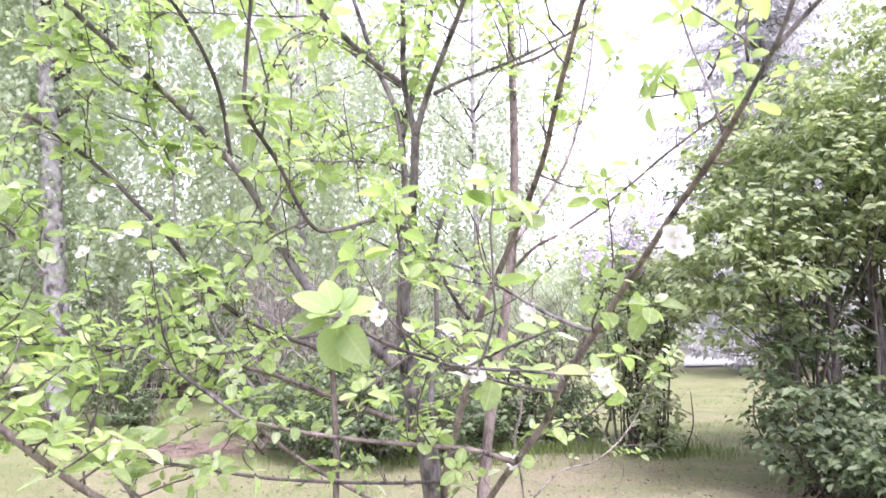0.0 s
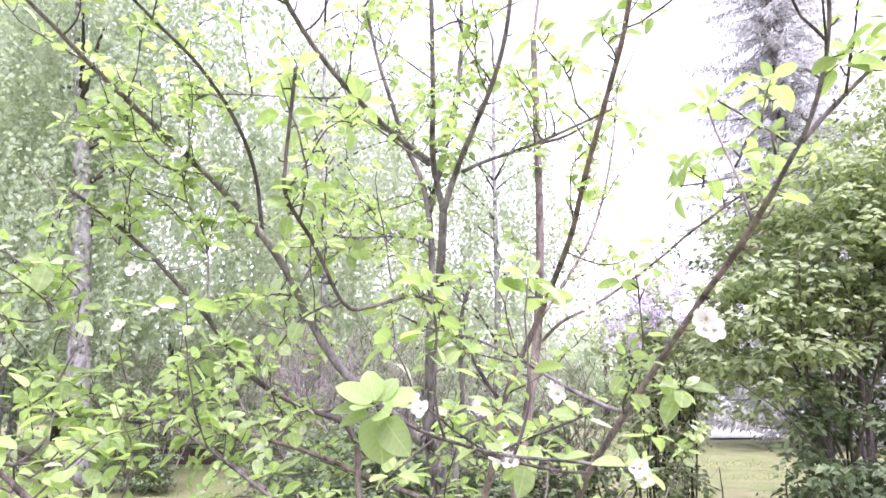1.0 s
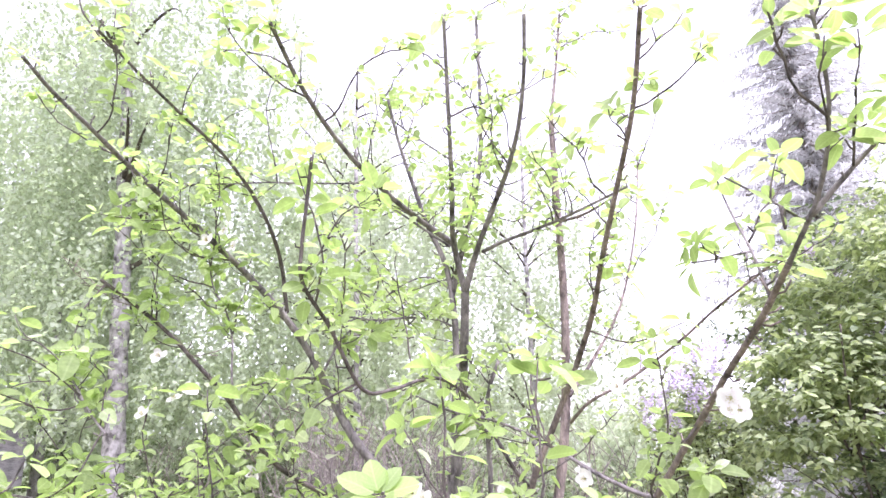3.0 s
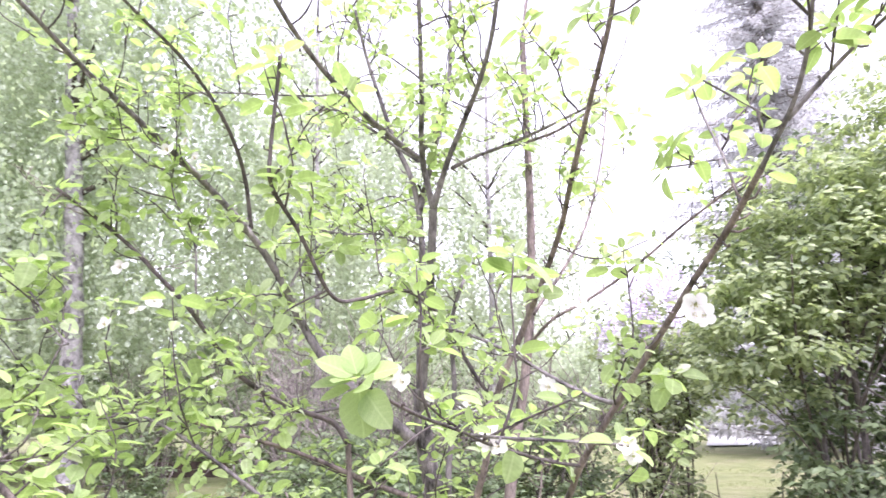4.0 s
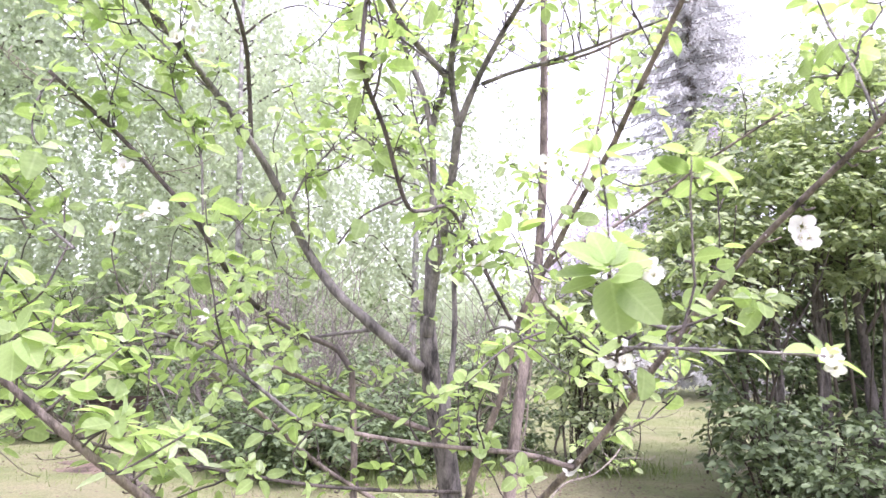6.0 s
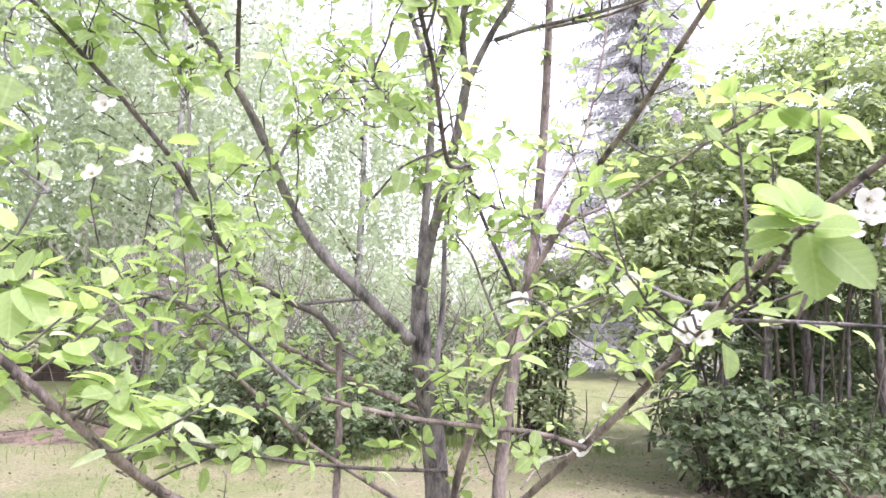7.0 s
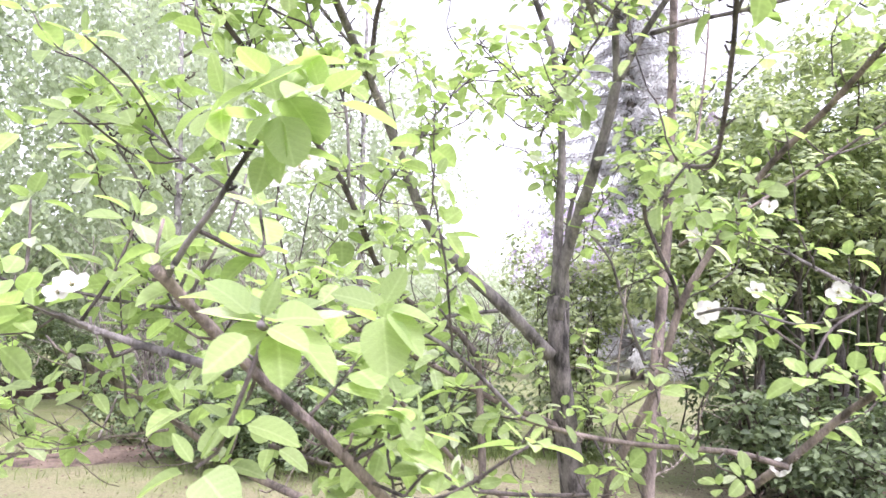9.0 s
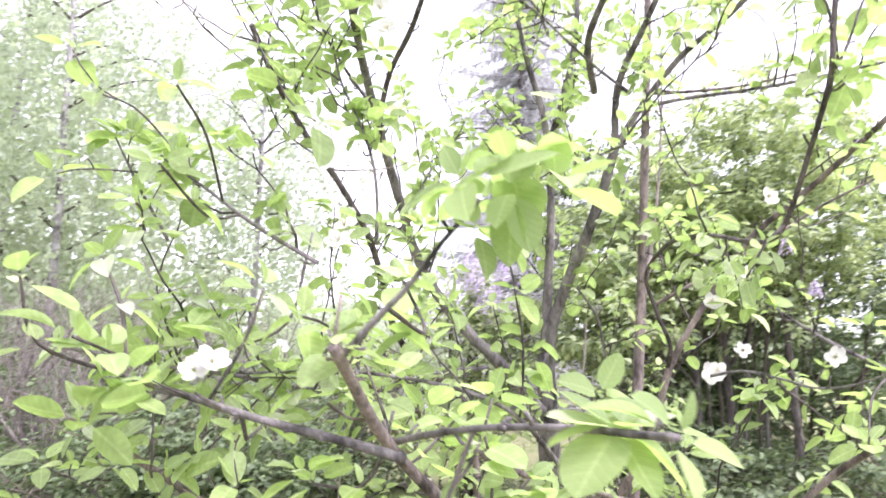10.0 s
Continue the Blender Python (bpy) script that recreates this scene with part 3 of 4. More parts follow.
def rosette(tree, at, way, count, size, spread=1.0):
    """A tuft of leaves round a spur: it spreads nearly level, the outer leaves larger and drooping."""
    axis = unit(unit(way) * 0.55 + UP * 0.75 + rnd.normal(size=3) * 0.2)
    side = unit(np.cross(axis, (0.3, 0.9, 0.1)))
    other = np.cross(axis, side)
    turn = rnd.random() * 6.28
    for i in range(count):
        q = i / max(1, count - 1)
        a = turn + i * 2.4 + rnd.normal() * 0.25
        out = math.cos(a) * side + math.sin(a) * other
        lift = math.radians(-10 + 68 * q * q + rnd.normal() * 12)
        d = unit(out * math.cos(lift) * spread + axis * math.sin(lift))
        up = unit(axis * math.cos(lift) - out * math.sin(lift) + rnd.normal(size=3) * 0.22)
        stalk = at + d * size * (0.12 + 0.25 * (1 - q))
        LEAVES[tree.name].append((aim(stalk, d, up, size * (1.12 - 0.55 * q) * (0.85 + 0.3 * rnd.random())), int(rnd.integers(len(APPLE_SHAPES)))))


def tuft(tree, at, leaves):
    """A tuft whose leaves are set one by one: way, length, and the side that its upper face looks to."""
    for i, (way, long, up) in enumerate(leaves):
        d = unit(way)
        LEAVES[tree.name].append((aim(np.array(at) + d * long * 0.15, d, unit(up), long), 7 if i == 0 else int(rnd.integers(4, len(APPLE_SHAPES)))))


def twig(tree, start, way, length, r, leaf, bare=False):
    """A crooked side twig with short spurs, leaf tufts and a bud at its end."""
    k = max(3, int(length / 0.03))
    p, d, line = np.array(start, float), unit(way), [np.array(start, float)]
    for _ in range(k):
        d = unit(d + rnd.normal(size=3) * 0.17 + UP * 0.06)
        p = p + d * length / k
        line.append(p)
    line = np.array(line)
    v, f = tube(line, np.linspace(r, r * 0.5, len(line)), 5, 0.3)
    v, f = list(v), list(f)
    if not bare:
        rosette(tree, line[-1], d, int(rnd.integers(4, 8)), leaf)
    for i in range(1, k):
        if rnd.random() < 0.42:
            way_out = unit(np.cross(d, rnd.normal(size=3)) + d * 0.5 + UP * 0.3)
            tip = line[i] + way_out * (0.008 + 0.03 * rnd.random())
            sv, sf = tube(np.array([line[i], (line[i] + tip) / 2 + rnd.normal(size=3) * 0.002, tip]), np.array([r * 0.8, r * 0.7, r * 0.75]), 5, 0.3)
            f += [tuple(q + len(v) for q in g) for g in sf]
            v += list(sv)
            if not bare:
                rosette(tree, tip, way_out, int(rnd.integers(3, 6)), leaf * 0.85)
    under("twig", mesh_of("twig", v, f, DRY_TWIG if bare else DARK_BARK), tree)


for line, radii, density, tree in list(AXES):
    seg = np.linalg.norm(np.diff(line, axis=0), axis=1)
    along = np.r_[0, np.cumsum(seg)]
    tan, u, v = frames_along(line)
    for _ in range(int(2.5 * density * along[-1] + 0.5)):
        i = int(np.interp((0.12 + 0.88 * rnd.random()) * along[-1], along, np.arange(len(line))))
        if rnd.random() > np.interp(line[i][2], (1.7, 2.1), (0.9, 1.0)):
            continue
        if line[i][2] < 0.75 or (line[i][0] < -0.8 and line[i][1] < 1.42):
            continue
        a = rnd.random() * 6.28
        out = math.cos(a) * u[i] + math.sin(a) * v[i]
        d = unit(out + tan[i] * 0.5 + UP * 0.35)
        long = rnd.random()
        twig(tree, line[i] + out * radii[i] * 0.6, d, 0.04 + 0.42 * long**1.7, 0.0015 + 0.0016 * long, (0.044 + 0.02 * rnd.random()) * np.interp(line[i][2], (1.9, 2.5), (1.0, 0.8)) * np.interp(line[i][0], (-0.9, -0.5), (1.15, 1.0)))
    rosette(tree, line[-1], tan[-1], 6, 0.05)

# dead grey twigs low in the crown
for line in DRY_LINES:
    for _ in range(12):
        p = line[int(rnd.integers(len(line) // 4, len(line)))]
        if p[2] > 0.7:
            twig(apple, p, rnd.normal(size=3) * (1, 0.8, 0.5) + (-0.3, -0.3, 0.2), 0.1 + 0.22 * rnd.random(), 0.0022, 0.0, True)

# tufts that stand close to the walker
FACE = (0.05, -0.75, 0.65)
tuft(apple, (-0.013, 0.795, 1.497), [
    ((0.12, -0.10, -1.0), 0.062, (0.05, -1.0, 0.1)), ((-0.75, -0.2, 0.42), 0.050, FACE), ((-0.25, 0.1, 0.75), 0.042, (0.1, -0.9, 0.3)),
    ((-0.9, 0.0, -0.2), 0.052, (0.0, -0.5, 0.85)), ((0.8, 0.1, 0.25), 0.046, (0.1, -0.6, 0.8)), ((0.35, 0.3, 0.6), 0.040, FACE), ((-0.35, -0.8, -0.05), 0.042, UP),
    ((-0.4, 0.5, 0.3), 0.045, UP)])
tuft(apple, (-0.955, 1.0, 1.415), [
    ((-0.66, -0.3, -0.55), 0.064, (-0.45, -0.35, 0.8)), ((0.62, -0.25, -0.45), 0.060, (0.35, -0.35, 0.85)), ((0.12, -0.45, -0.75), 0.054, (0.1, -0.8, 0.6)),
    ((-0.95, 0.0, 0.05), 0.055, (0.0, -0.25, 0.95)), ((0.9, 0.15, 0.05), 0.052, (0.0, -0.2, 0.95)), ((-0.6, 0.2, 0.3), 0.046, (0.2, -0.4, 0.9)), ((0.4, 0.3, 0.3), 0.043, (0, -0.4, 0.9)),
    ((0.05, -0.8, 0.1), 0.040, UP), ((0.2, 0.8, 0.15), 0.050, UP), ((-0.5, 0.6, -0.1), 0.054, UP)])
tuft(apple, (-0.86, 1.19, 1.435), [
    ((0.1, -0.25, -0.95), 0.066, (0.05, -0.95, 0.3)), ((0.6, -0.2, -0.55), 0.060, (0.4, -0.6, 0.7)), ((0.9, 0.1, -0.15), 0.055, (0.1, -0.4, 0.9)), ((-0.7, -0.2, 0.25), 0.05, FACE),
    ((0.3, 0.0, 0.5), 0.045, FACE), ((-0.3, 0.6, 0.2), 0.05, UP)])
tuft(apple, (-0.975, 1.16, 1.645), [
    ((0.28, -0.15, -0.9), 0.060, (0.1, -0.8, 0.5)), ((0.1, 0.2, -0.95), 0.070, (-0.5, -0.5, 0.5)), ((-0.35, -0.3, -0.5), 0.050, (-0.3, -0.3, 0.9)),
    ((-0.2, -0.3, 0.75), 0.052, (0.1, -0.8, 0.5)), ((0.25, 0.1, 0.7), 0.056, (0.0, -0.75, 0.6))])
rosette(apple, np.array((-1.030, 1.155, 1.648)), (-0.5, -0.2, 0.6), 7, 0.068)
rosette(apple, np.array((-0.930, 1.145, 1.655)), (0.5, -0.2, 0.6), 7, 0.072)
rosette(apple, np.array((-0.980, 1.150, 1.672)), (0.0, -0.1, 1.0), 6, 0.064)
rosette(apple, np.array((-0.99, 1.22, 1.615)), (-0.1, -0.3, 0.4), 7, 0.06)
rosette(apple, np.array((0.20, 1.165, 1.415)), (0.2, -0.4, 0.5), 4, 0.046)
rosette(apple, np.array((0.10, 1.10, 1.43)), (0.0, -0.4, 0.6), 4, 0.048)
rosette(apple, np.array((0.29, 1.16, 1.41)), (0.1, -0.4, 0.5), 3, 0.042)

NEAR_TUFTS = [
    ((-0.84, 1.55, 1.42), 8, 0.066), ((-0.92, 1.50, 1.39), 5, 0.060), ((-0.72, 1.80, 1.43), 7, 0.060), ((-1.11, 1.57, 1.30), 6, 0.055),
    ((-1.20, 1.48, 1.57), 7, 0.060), ((-1.15, 1.45, 1.53), 6, 0.060), ((-1.34, 1.62, 1.90), 7, 0.060), ((-1.36, 1.65, 1.78), 7, 0.060),
    ((-1.02, 1.42, 1.58), 6, 0.060), ((-0.55, 1.97, 1.23), 8, 0.060), ((-1.43, 1.68, 1.63), 7, 0.060), ((-1.43, 1.49, 1.50), 7, 0.065),
    ((-1.49, 1.47, 1.57), 5, 0.060), ((-1.07, 1.38, 1.52), 7, 0.060), ((-1.19, 1.50, 1.39), 6, 0.055), ((-1.22, 1.80, 1.50), 7, 0.060),
    ((-1.03, 1.63, 1.48), 8, 0.060), ((-0.93, 1.62, 1.40), 7, 0.060), ((0.27, 1.20, 1.47), 4, 0.050),
    ((-0.18, 1.97, 1.285), 9, 0.064), ((-0.13, 1.51, 1.34), 7, 0.055), ((0.10, 1.44, 1.44), 5, 0.050), ((0.20, 1.45, 1.44), 5, 0.048),
    ((0.40, 1.53, 1.59), 5, 0.040), ((0.60, 1.09, 1.94), 5, 0.046), ((0.52, 1.20, 1.90), 5, 0.044), ((-0.795, 1.44, 1.275), 10, 0.072),
    ((-0.73, 1.52, 1.185), 7, 0.056), ((-0.82, 1.46, 1.31), 6, 0.062), ((-0.365, 2.60, 1.31), 8, 0.050), ((-0.31, 2.52, 1.33), 7, 0.052),
    ((0.214, 1.975, 1.415), 5, 0.050), ((-0.392, 1.487, 1.626), 6, 0.050), ((-0.646, 1.375, 1.257), 8, 0.064), ((-1.051, 1.208, 1.266), 6, 0.060),
    ((-1.423, 2.022, 1.286), 4, 0.050), ((0.617, 2.179, 1.976), 4, 0.050), ((0.043, 2.003, 1.079), 7, 0.045), ((-0.52, 1.90, 1.10), 6, 0.05),
    ((-0.24, 2.02, 1.10), 7, 0.055), ((-0.33, 1.98, 1.09), 6, 0.050),
]
for at, count, size in NEAR_TUFTS:
    at = np.array(at)
    near = min((line for line, radii, density, tree in AXES if tree is apple), key=lambda line: np.min(np.linalg.norm(line - at, axis=1)))
    start = near[np.argmin(np.linalg.norm(near - at, axis=1))]
    if np.linalg.norm(start - at) > 0.45:
        continue
    bend = (start + at) / 2 + rnd.normal(size=3) * 0.02 - UP * 0.02
    spur = smooth_line([start, bend, at], 0.02)
    under("twig", mesh_of("twig", *tube(spur, np.linspace(0.003, 0.002, len(spur)), 6, 0.3), DARK_BARK), apple)
    rosette(apple, at, at - start + rnd.normal(size=3) * 0.05, max(4, count - 1), size)
    if len(spur) > 4:
        rosette(apple, spur[len(spur) // 2], (0.2, -0.3, 0.6), 4, size * 0.85)

PICKED = 300
for name, found in LEAVES.items():
    tree = bpy.data.objects[name]
    shared = [mesh_of("leaf", *s, APPLE_LEAF, uv=s[0][:, :2]) for s in APPLE_SHAPES]
    near = sorted(range(len(found)), key=lambda i: found[i][0][1, 3])[:PICKED] if tree is apple else []
    for i in near:
        under("leaf", shared[found[i][1]], tree).matrix_world = Matrix(found[i][0].tolist())
    near = set(near)
    verts, faces = [], []
    for k, s in enumerate(APPLE_SHAPES):
        mats = [m for i, (m, q) in enumerate(found) if q == k and i not in near]
        if mats:
            v, f = place_many(*s, mats)
            faces += [tuple(q + len(verts) for q in g) for g in f]
            verts += list(v)
    under("foliage", mesh_of("foliage", verts, faces, APPLE_LEAF, uv=APPLE_SHAPES[0][0][:, :2]), tree, kind="stuff")


# ---- blossoms ----
def petal_mesh():
    v, f = [], []
    rows, cols = 5, 4
    for i in range(rows + 1):
        t = i / rows
        w = 0.5 * (0.25 + 0.95 * math.sin(math.pi * (0.12 + 0.78 * t)) ** 0.9) * (1 if t < 0.95 else 0.75) * 0.8
        for j in range(cols + 1):
            s = 2 * j / cols - 1
            v.append((s * w, 0.12 + t * 0.95, 0.28 * t * t + 0.16 * s * s * w - 0.05 * math.sin(3 * t)))
    for i in range(rows):
        for j in range(cols):
            a = i * (cols + 1) + j
            f.append((a, a + 1, a + cols + 2, a + cols + 1))
    return mesh_of("petal", v, f, PETAL)


def stamen_mesh():
    v, f = [], []
    for i in range(14):
        a, r = i * 2.4, 0.08 + 0.14 * (i % 3) / 2
        tip = np.array((r * 1.6 * math.cos(a), r * 1.6 * math.sin(a), 0.38))
        sv, sf = tube(np.array([(0.05 * math.cos(a), 0.05 * math.sin(a), 0), tip * 0.7, tip]), np.array([0.012, 0.012, 0.035]), 4, 0.1)
        f += [tuple(q + len(v) for q in g) for g in sf]
        v += list(sv)
    return mesh_of("blossom", v, f, STAMEN)


PETAL_MESH, STAMEN_MESH = petal_mesh(), stamen_mesh()


def blossom(tree, at, way, size):
    """An open five-petalled flower; size: its radius."""
    b = under("blossom", STAMEN_MESH, tree, "open white five-petalled blossom")
    x = unit(np.cross(way, (0.2, 0.1, 1)))
    z = unit(way)
    m = np.eye(4)
    m[:3, 0], m[:3, 1], m[:3, 2], m[:3, 3] = x * size, np.cross(z, x) * size, z * size, at
    b.matrix_world = Matrix(m.tolist())
    for i in range(5):
        p = under("petal", PETAL_MESH, b)
        p.matrix_basis = pose(0, 0, 0, rnd.normal() * 9 + 4, rnd.normal() * 7, 72 * i + rnd.normal() * 8)


FLOWERS = [
    ((0.028, 0.80, 1.499), 0.015), ((0.040, 0.81, 1.492), 0.012),
    ((0.554, 1.44, 1.662), 0.028), ((0.572, 1.45, 1.640), 0.025), ((0.548, 1.445, 1.635), 0.022), ((0.331, 0.985, 1.402), 0.0145), ((0.338, 0.99, 1.388), 0.013),
    ((0.118, 1.298, 1.399), 0.021), ((0.138, 1.288, 1.389), 0.018), ((0.125, 1.27, 1.415), 0.019), ((0.212, 2.11, 1.075), 0.027), ((0.026, 2.12, 1.468), 0.030),
    ((-1.261, 1.418, 1.469), 0.022), ((-1.281, 1.428, 1.459), 0.018), ((-0.937, 2.002, 2.304), 0.028), ((-0.913, 2.079, 2.363), 0.024),
]
MORE_FLOWERS = [
    ((-0.780, 2.134, 1.551), 0.026), ((-0.988, 2.080, 1.818), 0.026), ((-1.051, 1.976, 1.912), 0.026), ((-1.035, 1.891, 1.721), 0.026),
    ((-0.895, 2.110, 2.312), 0.026), ((0.266, 2.271, 1.538), 0.026),
    ((0.403, 2.397, 1.807), 0.026), ((-0.059, 1.994, 1.644), 0.026),
    ((0.261, 1.932, 1.512), 0.026), ((0.126, 1.973, 1.933), 0.026), ((-1.058, 2.784, 1.543), 0.026), ((-1.003, 2.007, 1.779), 0.026),
    ((0.030, 2.098, 1.473), 0.026),
]
for at, size in FLOWERS + MORE_FLOWERS:
    blossom(apple, np.array(at), np.array((-0.2, -0.8, 0.35)) + rnd.normal(size=3) * 0.25, size)


# ---- shrubs and trees behind ----
def unit_rows(v):
    return v / (np.linalg.norm(v, axis=1)[:, None] + 1e-9)


def whorls(centres, per, size, flat=0.5):
    """Poses of leaves round twig ends: each tuft spreads flat and droops at its rim."""
    c = np.repeat(np.asarray(centres), per, axis=0)
    n = len(c)
    out = rnd.normal(size=(n, 3)) * (1, 1, flat)
    out = unit_rows(out)
    out[:, 2] -= 0.25
    up = np.array((0, -0.25, 1.0)) + rnd.normal(size=(n, 3)) * 0.38
    sizes = size * (0.55 + 0.75 * rnd.random(n))
    at = c + out * size * 0.35 + rnd.normal(size=(n, 3)) * size * 0.45
    return aim_many(at, out, up, sizes)


def sprays(centres, middle, per, size):
    """Poses of leaves on flat sprays that reach outward from the crown's middle, layer above layer."""
    c = np.asarray(centres)
    h = (c - np.asarray(middle)) * (1, 1, 0) + rnd.normal(size=c.shape) * (0.35, 0.35, 0)
    h = unit_rows(h)
    h[:, 2] = 0.12 + 0.2 * rnd.random(len(c))
    c, h = np.repeat(c, per, axis=0), np.repeat(h, per, axis=0)
    n = len(c)
    side = np.cross(h, UP)
    hand = np.where(rnd.random(n) < 0.5, -1.0, 1.0)[:, None]
    reach = rnd.random(n)[:, None]
    at = c + h * (reach - 0.3) * size * 3.6 + side * hand * size * 0.3 * rnd.random((n, 1)) + rnd.normal(size=(n, 3)) * size * (0.2, 0.2, 0.22)
    way = h * (0.35 + 0.5 * reach) + side * hand * 0.8 + rnd.normal(size=(n, 3)) * (0.3, 0.3, 0.2) - UP * 0.22
    up = UP + h * 0.75 + rnd.normal(size=(n, 3)) * 0.3
    return aim_many(at, way, up, size * (0.55 + 0.7 * rnd.random(n)))


def crown_points(n, centre, radii, hollow=0.55, rough=0.5, gaps=0.0, floor=0.06, tier=0.0):
    """Points in the outer part of an uneven egg, with gaps where a coarse noise is low; tier: height of its leaf storeys."""
    seed = Vector(rnd.random(3) * 50)
    pts = []
    while len(pts) < n:
        d = unit(rnd.normal(size=3))
        q = hollow + (1 - hollow) * rnd.random() ** 0.6
        q *= 1 + rough * noise.noise(Vector(d) * 2.3 + seed)
        p = np.array(centre) + d * np.array(radii) * q
        if tier and (p[2] / tier + 0.9 * noise.noise(Vector((p[0] * 1.1, p[1] * 1.1, seed[2])))) % 1 > 0.55:
            continue
        if p[2] > floor and (gaps == 0 or noise.noise(Vector(p) * 2.6 + seed) > gaps - 0.35):
            pts.append(p)
    return pts


SHRUB_LEAF = leaf_shape(1.0, 0.54, 0.3, 0.25, 3)
SMALL_LEAF = leaf_shape(1.0, 0.7, 0.2, 0.15, 2)
DIAMOND = (np.array([(0, 0, 0), (0.36, 0.4, 0.04), (0, 1, 0), (-0.36, 0.4, 0.04)]), [(0, 1, 2, 3)])


def stem_line(foot, top, bend):
    foot, top = np.array(foot, float), np.array(top, float)
    mid = foot * 0.5 + top * 0.5 + rnd.normal(size=3) * (bend, bend, bend * 0.3)
    return smooth_line([foot, foot * 0.75 + mid * 0.25 + rnd.normal(size=3) * bend * 0.2, mid, mid * 0.4 + top * 0.6 + rnd.normal(size=3) * bend * 0.5, top], 0.08)


def shrub(name, eggs, feet, stems, leaf, size, per, label, mat, group="", picked=0, thick=0.024, rough=0.5, gaps=0.25, flat=True, trunks=(), upright=False):
    """A many-stemmed shrub: bare crooked stems from the ground into an uneven crown of leaf tufts."""
    t = thing(name, (0, 0, 0), label, "shrub", group)
    groups = [crown_points(n, centre, radii, 0.4, rough, gaps, tier=0.34 if flat and radii[2] > 0.7 and centre[2] > 1.8 else 0.0) for centre, radii, n in eggs]
    centres = [p for g in groups for p in g]
    for i in range(stems):
        fx, fy, spread = feet[i % len(feet)]
        foot = np.array((fx + rnd.normal() * spread, fy + rnd.normal() * spread, -0.03))
        c, r, _ = eggs[i % len(eggs)]
        top = np.array(c) + rnd.normal(size=3) * np.array(r) * (0.45, 0.45, 0.3)
        if upright:
            top[:2] = foot[:2] + (top[:2] - np.array(c)[:2]) * 0.45
        if top[2] < 0.5:
            top[2] = 0.5
        q = thick * (0.35 + 0.65 * rnd.random() ** 1.5)
        line = stem_line(foot, top, 0.05 if upright else 0.10)
        ob = under("stem", mesh_of("stem", *tube(line, np.linspace(q, q * 0.35, len(line)), 7, 0.25), SHRUB_BARK), t)
        for _ in range(2):
            s = line[int(len(line) * (0.45 + 0.5 * rnd.random()))]
            e = centres[int(rnd.integers(len(centres)))]
            if np.linalg.norm(e - s) < 1.3:
                side = stem_line(s, e, 0.06)
                under("side_stem", mesh_of("side_stem", *tube(side, np.linspace(q * 0.45, q * 0.2, len(side)), 5, 0.2), SHRUB_BARK), ob)
    if flat:
        half = per // 2
        mats = np.vstack([sprays(c, middle, per - half, size) for c, middle in zip(groups, [e[0] for e in eggs])] + [whorls(centres, half, size)])
    else:
        mats = whorls(centres, per, size)
    for foot, top, r in trunks:
        line = stem_line(foot, top, 0.09)
        ob = under("stem", mesh_of("stem", *tube(line, np.linspace(r, r * 0.55, len(line)), 10, 0.25), LILAC_BARK), t)
        for _ in range(5):
            s = line[int(len(line) * (0.5 + 0.45 * rnd.random()))]
            e = min((centres[int(k)] for k in rnd.integers(len(centres), size=6)), key=lambda p: abs(np.linalg.norm(p - s) - 0.8))
            side = stem_line(s, e, 0.08)
            under("side_stem", mesh_of("side_stem", *tube(side, np.linspace(0.008 + r * 0.25, 0.005, len(side)), 6, 0.25), LILAC_BARK), ob)
    if picked:
        mats = mats[np.argsort(mats[:, 1, 3])]
        one = mesh_of("leaf", *leaf, mat)
        for m in mats[:picked]:
            under("leaf", one, t).matrix_world = Matrix(m.tolist())
        mats = mats[picked:]
    under("crown", mesh_of("crown", *place_many(*leaf, mats), mat), t, kind="stuff")
    return t


shrub("lilac_bush", [((2.35, 6.5, 2.12), (0.72, 0.7, 0.82), 380), ((3.15, 6.65, 2.9), (1.12, 0.9, 0.88), 560)], [(3.3, 6.8, 0.2), (2.9, 6.7, 0.2)],
      6, SHRUB_LEAF, 0.085, 14, "large dark green lilac shrub on bare grey stems", LILAC_LEAF, "lilac shrubs", 220, 0.026, gaps=0.15,
      trunks=[((3.80, 7.15, -0.03), (3.72, 7.0, 2.8), 0.058), ((3.42, 7.3, -0.03), (3.25, 7.1, 2.6), 0.046), ((2.95, 6.8, -0.03), (2.85, 6.7, 2.2), 0.03), ((3.55, 6.9, -0.03), (3.7, 6.8, 2.3), 0.022),
              ((3.25, 7.0, -0.03), (3.0, 6.8, 2.4), 0.02), ((4.0, 7.4, -0.03), (4.1, 7.2, 2.6), 0.02)])
shrub("lilac_bush", [((4.35, 6.6, 3.35), (1.4, 1.0, 1.4), 1050)], [(3.9, 6.9, 0.3), (4.6, 6.8, 0.3)],
      7, SHRUB_LEAF, 0.085, 14, "large dark green lilac shrub with thick bare stems", LILAC_LEAF, "lilac shrubs", 0, 0.028, gaps=0.1,
      trunks=[((4.38, 7.3, -0.03), (4.22, 7.1, 2.7), 0.068), ((4.95, 6.8, -0.03), (4.8, 6.8, 3.2), 0.05), ((4.55, 6.9, -0.03), (4.5, 6.8, 2.8), 0.024), ((4.2, 7.0, -0.03), (4.45, 6.9, 2.9), 0.02)])
